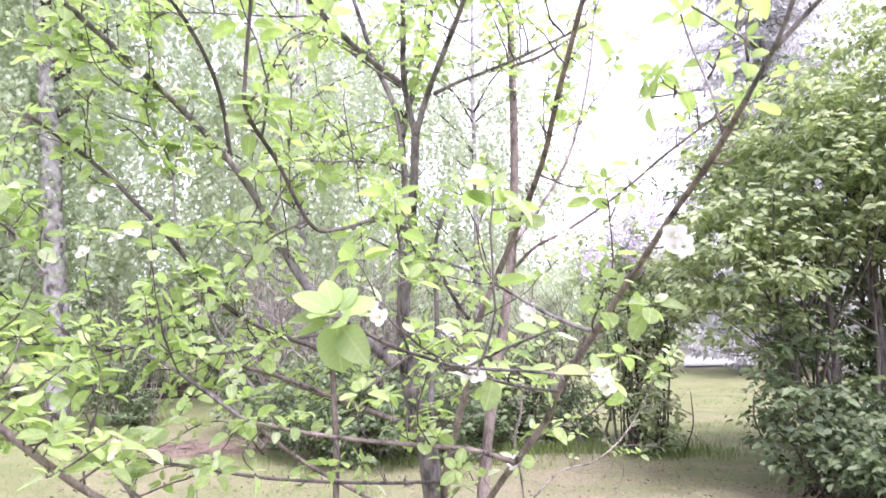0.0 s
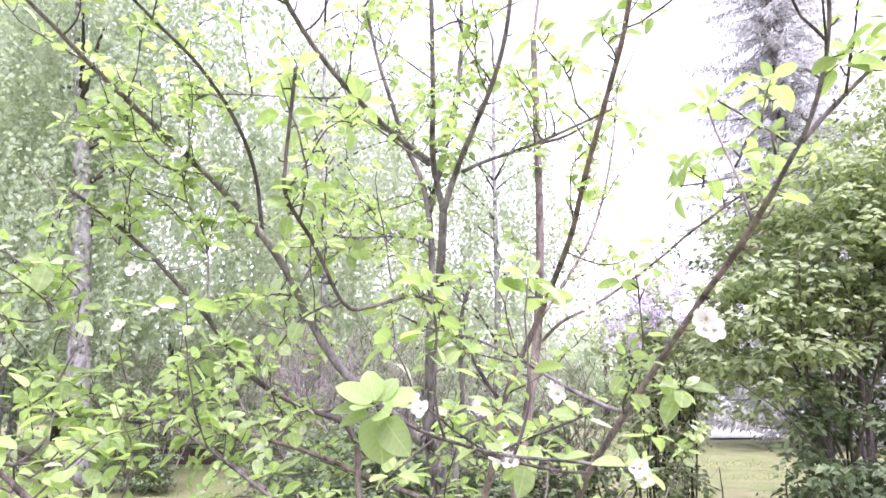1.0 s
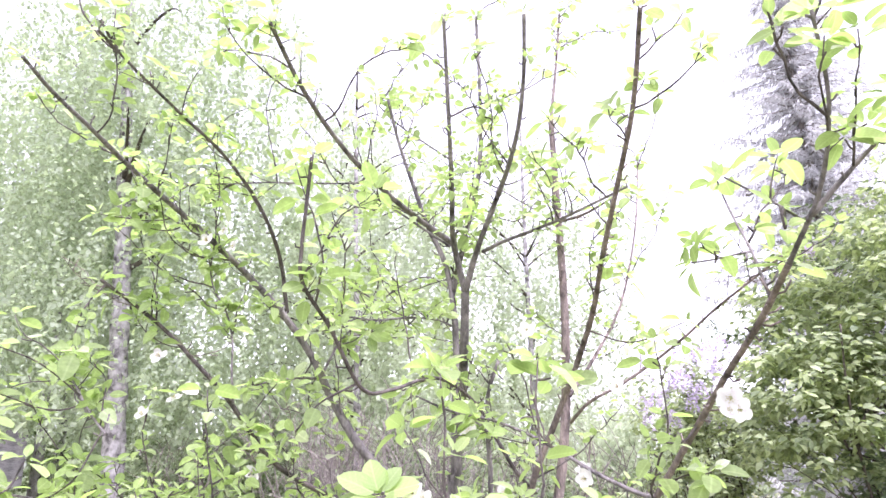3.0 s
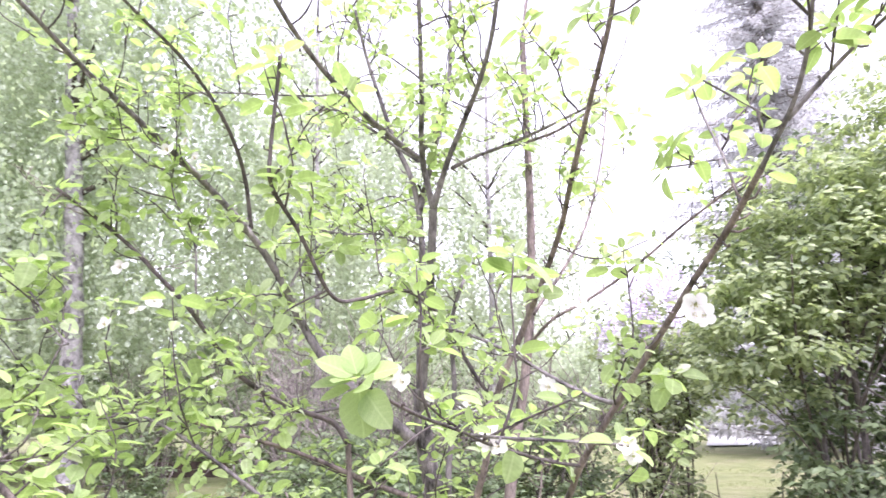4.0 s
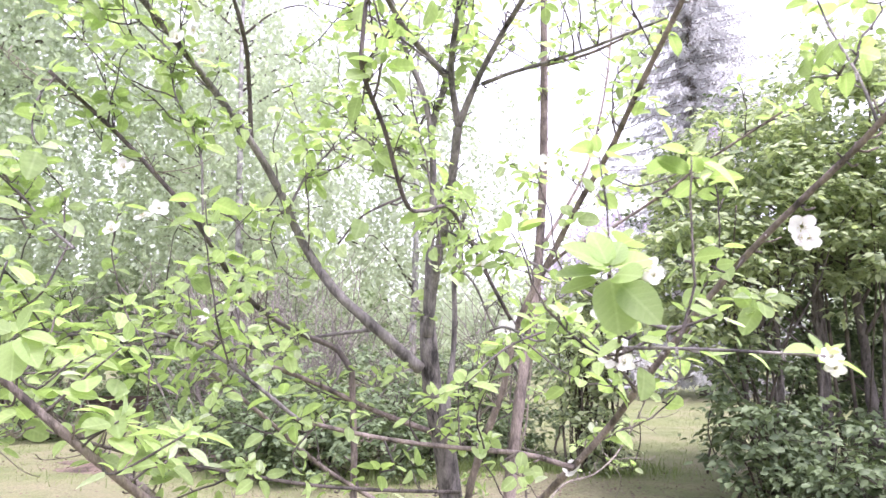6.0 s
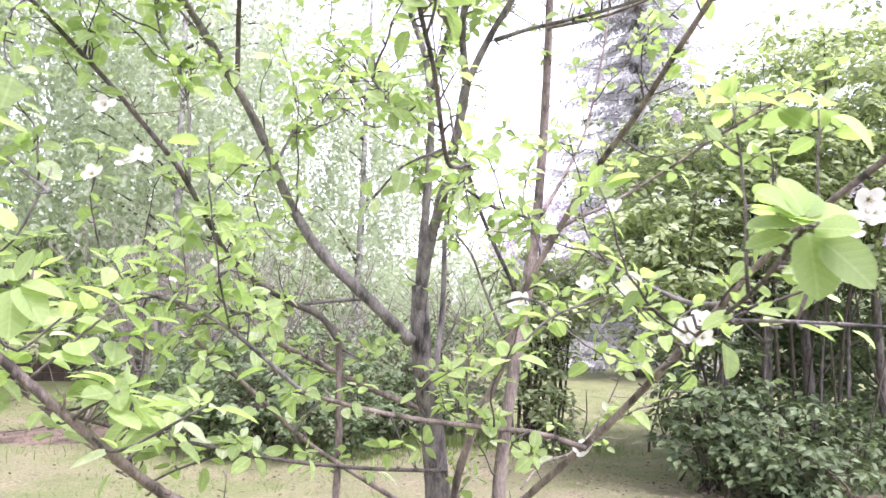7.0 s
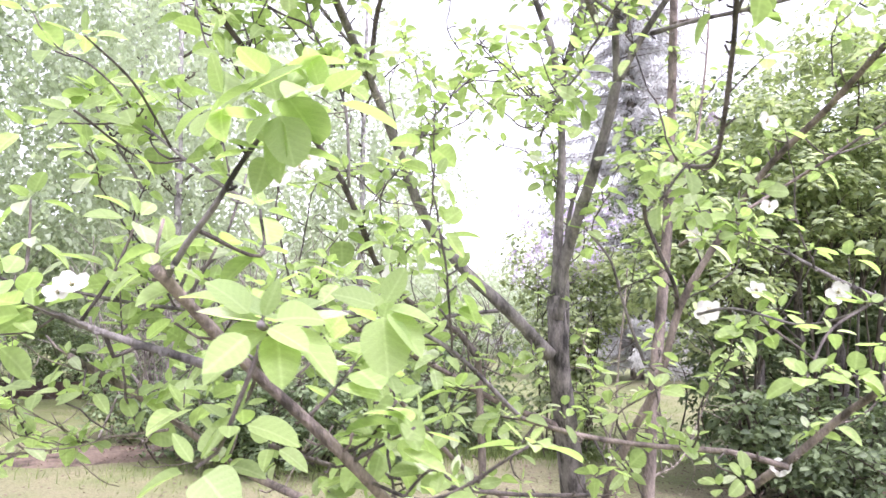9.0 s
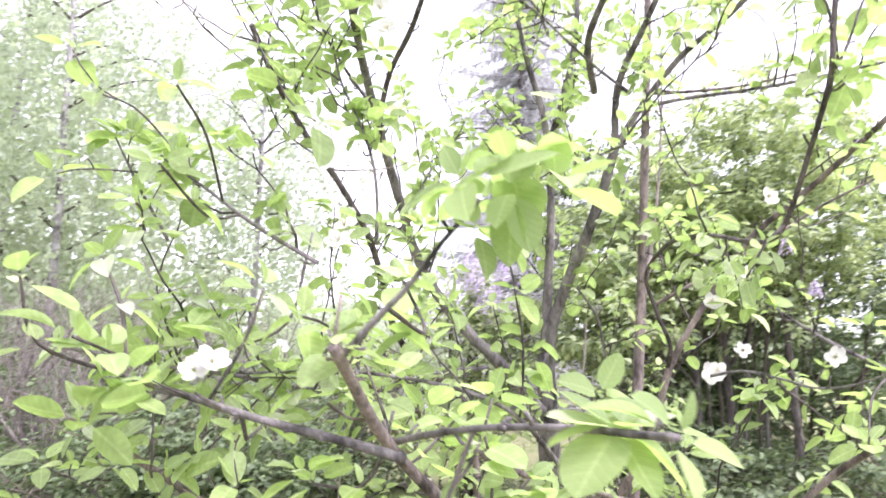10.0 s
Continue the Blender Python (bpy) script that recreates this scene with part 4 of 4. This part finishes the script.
# Back rows and low shoots take the leaf colour darkened for shade.
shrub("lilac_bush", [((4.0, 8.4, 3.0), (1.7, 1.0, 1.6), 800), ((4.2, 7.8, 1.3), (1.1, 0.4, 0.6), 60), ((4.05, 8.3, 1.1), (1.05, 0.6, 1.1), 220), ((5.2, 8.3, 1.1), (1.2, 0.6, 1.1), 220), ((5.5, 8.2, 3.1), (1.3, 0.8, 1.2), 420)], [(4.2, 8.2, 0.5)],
      10, SHRUB_LEAF, 0.095, 12, "tall lilac shrub in the second row", LILAC_SHADED, "lilac shrubs", 0, 0.04)
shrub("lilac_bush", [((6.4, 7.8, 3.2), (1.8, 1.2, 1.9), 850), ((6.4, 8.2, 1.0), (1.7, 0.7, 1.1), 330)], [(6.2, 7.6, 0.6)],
      14, SHRUB_LEAF, 0.095, 12, "tall lilac shrub at the end of the row", LILAC_SHADED, "lilac shrubs", 0, 0.04)
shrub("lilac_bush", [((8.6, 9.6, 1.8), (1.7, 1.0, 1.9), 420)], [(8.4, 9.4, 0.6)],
      8, SHRUB_LEAF, 0.1, 12, "lilac shrub closing the row, leaves darkened for shade", LILAC_SHADED, "lilac shrubs", 0, 0.03)
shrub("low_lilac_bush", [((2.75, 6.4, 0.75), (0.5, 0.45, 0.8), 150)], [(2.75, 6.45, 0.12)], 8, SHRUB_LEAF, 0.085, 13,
      "low leafy lilac shoots at the foot of the taller shrubs", LILAC_SHADED, "low shoots", 60, 0.014)
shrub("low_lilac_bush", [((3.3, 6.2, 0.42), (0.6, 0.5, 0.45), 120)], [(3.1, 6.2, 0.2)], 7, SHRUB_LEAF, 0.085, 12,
      "low spreading green shoots on bare soil", LILAC_SHADED, "low shoots", 0, 0.012)
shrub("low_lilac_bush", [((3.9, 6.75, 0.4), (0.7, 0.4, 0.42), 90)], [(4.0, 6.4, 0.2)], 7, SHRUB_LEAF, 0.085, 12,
      "low green shoots between bare stems, leaves darkened for shade", LILAC_SHADED, "low shoots", 0, 0.012)
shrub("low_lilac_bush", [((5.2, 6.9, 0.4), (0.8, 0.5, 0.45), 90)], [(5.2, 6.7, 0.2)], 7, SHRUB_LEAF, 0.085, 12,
      "low green shoots under the shrubs, leaves darkened for shade", LILAC_SHADED, "low shoots", 0, 0.012)
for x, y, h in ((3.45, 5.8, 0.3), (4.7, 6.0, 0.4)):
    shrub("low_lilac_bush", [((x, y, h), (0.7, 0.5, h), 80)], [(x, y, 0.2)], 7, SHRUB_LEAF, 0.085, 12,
          "low green shoots along the shrubs, leaves darkened for shade", LILAC_SHADED, "low shoots", 0, 0.012)
flowering = shrub("lilac_bush", [((1.7, 8.5, 1.5), (0.52, 0.5, 0.95), 210), ((1.55, 8.6, 2.3), (0.6, 0.5, 0.5), 130), ((1.75, 8.4, 0.7), (0.42, 0.35, 0.6), 60), ((2.1, 8.3, 1.95), (0.5, 0.4, 0.5), 150), ((1.75, 8.4, 0.22), (0.45, 0.3, 0.25), 45)], [(1.62, 8.5, 0.11), (1.95, 8.5, 0.11)],
                  34, SHRUB_LEAF, 0.08, 12, "slender lilac shrub with pale purple flower heads", LILAC_LEAF, "lilac shrubs", 0, 0.024, upright=True)


def panicle(parent, at, length):
    """An upright cone of small lilac florets on its stalk."""
    n = 110
    t, a = rnd.random(n), rnd.random(n) * 6.28
    r = length * 0.32 * (1 - t) ** 0.7
    p = np.array(at) + np.stack([r * np.cos(a), r * np.sin(a), length * t], 1)
    out = np.stack([np.cos(a), np.sin(a), 0 * a + 0.4], 1) + rnd.normal(size=(n, 3)) * 0.4
    v, f = place_many(*SMALL_LEAF, aim_many(p, out, UP + rnd.normal(size=(n, 3)) * 0.6, np.full(n, 0.034)))
    under("flower_head", mesh_of("flower_head", v, f, LILAC_FLOWER), parent, "pale purple lilac flower head", "stuff")


for _ in range(34):
    panicle(flowering, (1.6 + rnd.normal() * 0.34, 8.25 + rnd.normal() * 0.25, 1.95 + rnd.random() * 0.85), 0.2)
row = bpy.data.objects["lilac_bush.001"]
for x, y, z in ((3.8, 5.7, 2.6), (4.1, 5.7, 2.2), (4.85, 5.7, 3.7), (2.45, 6.3, 3.3)):
    panicle(row, (x, y, z), 0.16)

for x, y, h, say in ((-3.35, 10.5, 1.5, "low"), (-2.3, 8.7, 1.2, "tangled"), (-1.6, 8.2, 1.3, "dense"), (-0.8, 8.5, 1.35, "tangled"), (0.0, 9.2, 1.5, "dense"), (0.7, 9.9, 1.6, "dense"),
                      (-1.0, 11.6, 2.3, "tall"), (-2.6, 12.4, 2.4, "tall"), (-5.4, 17.4, 2.6, "dark"), (-7.2, 17.7, 2.4, "dark"), (-9.2, 17.9, 2.8, "dark"), (-4.2, 14.0, 2.2, "dark"), (-11.2, 18.0, 3.2, "dark"), (-13.2, 16.5, 3.2, "dark"), (-6.5, 11.7, 1.9, "dark")):
    shrub("hedge_shrub", [((x, y, h * 0.6), (0.95, 0.75, h * 0.45), 170), ((x + 0.1, y - 0.3, 0.4), (0.95, 0.55, 0.42), 120)], [(x, y, 0.35)],
          13, SMALL_LEAF, 0.068, 15, say + " leafy green shrub with thin bare stems", HEDGE_LEAF, "hedge shrubs", 0, 0.02, 0.6, 0.3)


def bare_brush(x, y, height, count):
    """A thicket of thin leafless grey stems that fork upward."""
    t = thing("bare_shrub", (0, 0, 0), "leafless thicket of thin grey-brown twigs", "shrub", "bare shrubs")
    for _ in range(count):
        foot = np.array((x + rnd.normal() * 0.35, y + rnd.normal() * 0.3, -0.03))
        top = foot + np.array((rnd.normal() * 0.55, rnd.normal() * 0.4, height * (0.6 + 0.4 * rnd.random())))
        line = stem_line(foot, top, 0.12)
        v, f = tube(line, np.linspace(0.016, 0.005, len(line)), 5, 0.2)
        v, f = list(v), list(f)
        for _ in range(9):
            s = line[int(len(line) * (0.3 + 0.68 * rnd.random()))]
            e = s + np.array((rnd.normal() * 0.3, rnd.normal() * 0.25, 0.25 + 0.3 * rnd.random()))
            side = stem_line(s, e, 0.04)
            sv, sf = tube(side, np.linspace(0.006, 0.003, len(side)), 4, 0.2)
            f += [tuple(q + len(v) for q in g) for g in sf]
            v += list(sv)
        under("stem", mesh_of("stem", v, f, GREY_TWIG), t)


for x, y, h in ((-2.9, 10.3, 2.7), (-2.4, 9.3, 2.6), (-1.7, 8.9, 2.5), (-3.6, 11.0, 2.9), (-3.5, 12.6, 2.8), (-0.7, 9.2, 2.3), (0.5, 9.7, 2.1), (-6.4, 11.8, 2.3)):
    bare_brush(x, y, h, 16)


def birch(base, lean, height, crown_c, crown_r, strands, r, label, long=1.6, size=0.1, mat=BIRCH_LEAF, low=1.3):
    """A weeping birch: leaning pale trunk, rising limbs, hanging strands of small leaves."""
    t = thing("birch_tree", (0, 0, 0), label, "birch tree", "birches")
    base = np.array(base, float)
    top = base + np.array((lean[0], lean[1], height))
    line = smooth_line([base - (0, 0, 0.05), base + (top - base) * 0.3 + (0.06, 0, 0), base + (top - base) * 0.65, top], 0.25)
    under("trunk", mesh_of("trunk", *tube(line, np.linspace(r, r * 0.25, len(line)), 14, 0.12), BIRCH_BARK), t)
    for _ in range(16):
        q = 0.25 + 0.7 * rnd.random()
        a = rnd.random() * 6.28
        s = line[int(q * (len(line) - 1))]
        e = s + np.array((math.cos(a), math.sin(a), 0.55)) * (0.9 + 1.6 * (1 - q))
        ll = smooth_line([s, (s + e) / 2 + (0, 0, 0.18), e, e + np.array((math.cos(a) * 0.4, math.sin(a) * 0.4, -0.3))], 0.15)
        under("limb", mesh_of("limb", *tube(ll, np.linspace(r * 0.3, 0.008, len(ll)), 6, 0.2), SHRUB_BARK), t)
    starts = np.array(crown_points(strands, base + crown_c, crown_r, 0.15, 0.4, 0.28))
    pts = []
    for c in starts:
        n = int((0.35 + 0.65 * rnd.random()) * long / 0.05)
        d = unit((rnd.normal() * 0.22, rnd.normal() * 0.22, -1))
        pts.append(c + d * (0.05 * np.arange(n))[:, None])
    pts = np.vstack(pts)
    trunk = np.stack([np.interp(pts[:, 2], line[:, 2], line[:, k]) for k in (0, 1)], 1)
    lawn_side = -base[:2] / np.linalg.norm(base[:2])
    off = pts[:, :2] - trunk
    open_front = (np.abs(off @ (-lawn_side[1], lawn_side[0])) < 1.6 * r) & (off @ lawn_side > 0) & (pts[:, 2] < 9) & (rnd.random(len(pts)) < 0.85)
    pts = pts[(pts[:, 2] > low + 0.3 * np.sin(5 * pts[:, 0])) & ~open_front]
    n = len(pts)
    pts += rnd.normal(size=(n, 3)) * 0.04
    mats = aim_many(pts, rnd.normal(size=(n, 3)) + (0, 0, -0.9), rnd.normal(size=(n, 3)) + (0, -0.5, 0.3), size * (0.6 + 0.7 * rnd.random(n)))
    under("crown", mesh_of("crown", *place_many(*DIAMOND, mats), mat, False), t, kind="stuff")
    return t


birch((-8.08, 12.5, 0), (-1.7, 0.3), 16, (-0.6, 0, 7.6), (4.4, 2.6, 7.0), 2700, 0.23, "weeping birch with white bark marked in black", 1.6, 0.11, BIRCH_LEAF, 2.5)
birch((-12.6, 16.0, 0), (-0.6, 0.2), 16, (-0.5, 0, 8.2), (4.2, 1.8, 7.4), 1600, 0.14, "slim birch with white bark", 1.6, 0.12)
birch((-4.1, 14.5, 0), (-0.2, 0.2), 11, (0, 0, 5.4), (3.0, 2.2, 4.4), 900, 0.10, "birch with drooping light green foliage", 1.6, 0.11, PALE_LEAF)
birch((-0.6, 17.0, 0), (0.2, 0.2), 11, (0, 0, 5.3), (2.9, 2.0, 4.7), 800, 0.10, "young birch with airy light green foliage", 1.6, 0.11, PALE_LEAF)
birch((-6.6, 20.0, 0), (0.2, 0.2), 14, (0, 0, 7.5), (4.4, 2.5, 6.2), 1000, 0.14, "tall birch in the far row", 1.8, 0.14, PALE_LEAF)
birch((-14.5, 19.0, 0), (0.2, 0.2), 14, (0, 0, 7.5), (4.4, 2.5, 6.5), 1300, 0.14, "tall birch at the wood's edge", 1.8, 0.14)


def spruce(base, height, wide, label):
    """A spruce: straight trunk, uneven drooping boughs, and hanging sprays of short needles on each."""
    t = thing("spruce_tree", (0, 0, 0), label, "spruce tree")
    base = np.array(base, float)
    under("trunk", mesh_of("trunk", *tube(np.array([base, base + (0, 0, height * 0.5), base + (0, 0, height)]), np.array([0.22, 0.13, 0.02]), 9, 0.1), GREY_TWIG), t)
    pts, ways = [], []
    for z in np.arange(0.8, height, 0.3):
        reach = wide * (1 - z / height) ** 0.75 + 0.25
        for a in np.arange(9) * 0.7 + rnd.random() * 6:
            k = reach * (0.35 + 0.75 * rnd.random())
            a, sag, high = a + rnd.normal() * 0.15, 0.25 + 0.3 * rnd.random(), z + rnd.normal() * 0.15
            q = np.arange(0.1, k, 0.09)
            c = base + np.stack([np.cos(a) * q, np.sin(a) * q, np.maximum(high - sag * q + 0.09 * q * q, 0.15)], 1)
            if k > 0.8:
                under("bough", mesh_of("bough", *tube(c[::3], np.linspace(0.03, 0.008, len(c[::3])), 4, 0.2), GREY_TWIG), t)
            for side in (-1.2, -0.7, -0.2, 0.2, 0.7, 1.2):
                pts.append(c)
                ways.append(np.tile((np.cos(a + side), np.sin(a + side), -0.9 - 0.3 * rnd.random()), (len(q), 1)))
    pts, ways = np.vstack(pts), np.vstack(ways)
    n = len(pts)
    strip = DIAMOND[0] * (0.3, 1, 1)
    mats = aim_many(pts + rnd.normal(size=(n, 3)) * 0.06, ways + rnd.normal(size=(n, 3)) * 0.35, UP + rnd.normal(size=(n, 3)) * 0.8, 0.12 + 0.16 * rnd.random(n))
    under("crown", mesh_of("crown", *place_many(strip, DIAMOND[1], mats), HAZED_NEEDLE, False), t, kind="stuff")


# Its pale grey comes from haze painted into the needle colour.
spruce((8.5, 22.0, 0), 20, 4.6, "tall spruce beyond the lilacs, needles paled as if by haze")

# Far crowns use the leaf colour that is lightened for haze.
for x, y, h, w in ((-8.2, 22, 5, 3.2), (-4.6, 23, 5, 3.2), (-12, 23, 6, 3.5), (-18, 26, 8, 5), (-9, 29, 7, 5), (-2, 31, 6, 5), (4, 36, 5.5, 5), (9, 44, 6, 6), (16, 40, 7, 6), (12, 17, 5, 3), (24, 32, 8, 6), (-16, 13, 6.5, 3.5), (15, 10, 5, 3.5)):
    t = thing("far_tree", (0, 0, 0), "light green deciduous tree at the edge of the lawn, paled for haze", "tree", "far trees")
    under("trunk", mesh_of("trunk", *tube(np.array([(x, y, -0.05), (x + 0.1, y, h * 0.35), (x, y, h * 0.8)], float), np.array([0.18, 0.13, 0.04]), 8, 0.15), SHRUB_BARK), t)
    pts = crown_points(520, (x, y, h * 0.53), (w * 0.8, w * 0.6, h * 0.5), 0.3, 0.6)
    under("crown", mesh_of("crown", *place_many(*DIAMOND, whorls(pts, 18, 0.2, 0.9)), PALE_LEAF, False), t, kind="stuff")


def far_woods():
    """The belt of trees that closes the view all round."""
    pts = []
    for a in np.arange(0, 6.28, 0.012):
        r = 48 + 8 * noise.noise(Vector((math.cos(a) * 4, math.sin(a) * 4, 3)))
        h = 4.5 + 3.0 * noise.noise(Vector((math.cos(a) * 9, math.sin(a) * 9, 7)))
        for _ in range(14):
            pts.append((r * math.cos(a), 8 + r * math.sin(a), h * rnd.random() ** 0.8 + 0.2))
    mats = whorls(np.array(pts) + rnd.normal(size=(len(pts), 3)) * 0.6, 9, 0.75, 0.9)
    return tagged(new("far_woods", mesh_of("far_woods", *place_many(*DIAMOND, mats), PALE_LEAF, False)), "belt of light green woods closing the view, paled for haze", "woods", kind="stuff")


far_woods()


# ---- small structures ----
def box_mesh(name, size, mat, bevel=0.006):
    bm = bmesh.new()
    bmesh.ops.create_cube(bm, size=1.0)
    bmesh.ops.scale(bm, vec=size, verts=bm.verts)
    bmesh.ops.bevel(bm, geom=bm.edges[:], offset=bevel, segments=1, affect="EDGES")
    me = bpy.data.meshes.new(name)
    bm.to_mesh(me)
    bm.free()
    me.materials.append(mat)
    return me


bed = thing("raised_bed", (0, 0, 0), "low raised bed edged with dark brown boards", "raised bed")
plank = box_mesh("plank", (1.9, 0.05, 0.17), BROWN_BOARD)
post = box_mesh("post", (0.09, 0.09, 0.42), BROWN_BOARD)
for i in range(3):
    for j in range(2):
        under("plank", plank, bed).location = (-8.8 + 1.93 * i, 16.4, 0.10 + 0.18 * j)
    under("post", post, bed).location = (-9.75 + 1.93 * i, 16.34, 0.2)

shed = thing("garden_shed", (0, 0, 0), "grey boarded garden shed with a grey sloping roof", "shed")
board = box_mesh("board", (2.96, 0.03, 0.155), GREY_BOARD)
for j in range(10):
    under("board", board, shed).matrix_world = pose(-12.7, 12.9, 0.1 + 0.16 * j, 4, 0, 40)
side_board = box_mesh("board", (2.4, 0.03, 0.155), GREY_BOARD)
for j in range(10):
    under("board", side_board, shed).matrix_world = pose(-12.7 + 1.5 * math.cos(radians(40)) - 1.2 * math.sin(radians(40)), 12.9 + 1.5 * math.sin(radians(40)) + 1.2 * math.cos(radians(40)), 0.1 + 0.16 * j, 4, 0, 130)
roof_strip = box_mesh("roof_strip", (3.5, 0.36, 0.03), GREY_ROOF)
for j in range(7):
    k = -0.3 + 0.33 * j
    under("roof_strip", roof_strip, shed).matrix_world = pose(-12.7 - k * math.sin(radians(40)), 12.9 + k * math.cos(radians(40)), 1.64 + 0.19 * j, 31, 0, 40)


# ---- grass and litter ----
def grass():
    n = 34000
    x, y = rnd.random(n) * 17 - 9, 4.5 + rnd.random(n) ** 1.3 * 13
    keep = np.array([noise.noise(Vector((a * 0.5, b * 0.5, 2))) + 0.5 * noise.noise(Vector((a * 2, b * 2, 5))) > (0.12 if math.hypot(a - 0.7, b - 5.6) < 2.4 else -0.12) for a, b in zip(x, y)])
    x, y = x[keep], y[keep]
    n = len(x)
    way = rnd.normal(size=(n, 3)) * (0.5, 0.5, 0.1) + (0, 0, 1)
    mats = aim_many(np.stack([x, y, np.full(n, 0.0)], 1), way, rnd.normal(size=(n, 3)), 0.025 + 0.035 * rnd.random(n) ** 2)
    blade = np.array([(-0.06, 0, 0), (0.06, 0, 0), (0.05, 0.55, 0.06), (0, 1, 0.2), (-0.05, 0.55, 0.06)])
    return tagged(new("grass", mesh_of("grass", *place_many(blade, [(0, 1, 2, 4), (4, 2, 3)], mats), GRASS_BLADE, False)), "short thin grass blades on the lawn", "grass", kind="stuff")


grass()


def tall_grass(cx, cy, rx, ry, n, tall):
    x, y = cx + rnd.normal(size=n) * rx, cy + rnd.normal(size=n) * ry
    mats = aim_many(np.stack([x, y, np.zeros(n)], 1), rnd.normal(size=(n, 3)) * (0.3, 0.3, 0.1) + (0, 0, 1), rnd.normal(size=(n, 3)), tall * (0.5 + 0.6 * rnd.random(n)))
    blade = np.array([(-0.03, 0, 0), (0.03, 0, 0), (0.025, 0.5, 0.05), (0, 1, 0.25), (-0.025, 0.5, 0.05)])
    tagged(new("tall_grass", mesh_of("tall_grass", *place_many(blade, [(0, 1, 2, 4), (4, 2, 3)], mats), GRASS_BLADE, False)), "uncut green grass round the foot of shrubs", "grass", kind="stuff")


tall_grass(0.9, 8.6, 0.7, 0.2, 2200, 0.17)
tall_grass(2.0, 8.4, 0.4, 0.2, 700, 0.12)
tall_grass(-1.2, 8.0, 1.2, 0.25, 1400, 0.12)


def litter():
    n = 3600
    spots = ((-3.6, 9.1, 0.8), (3.6, 6.0, 0.9), (1.8, 6.8, 1.2), (-1.6, 6.8, 2.0))
    pts = np.vstack([np.stack([cx + rnd.normal(size=n // 4) * r, cy + rnd.normal(size=n // 4) * r * 0.6, np.full(n // 4, 0.045)], 1) for cx, cy, r in spots])
    mats = aim_many(pts, rnd.normal(size=pts.shape) * (1, 1, 0.15), UP + rnd.normal(size=pts.shape) * 0.3, 0.02 + 0.025 * rnd.random(len(pts)))
    return tagged(new("leaf_litter", mesh_of("leaf_litter", *place_many(*DIAMOND, mats), SOIL, False)), "dry brown leaf litter scattered on the ground", "litter", kind="stuff")


litter()
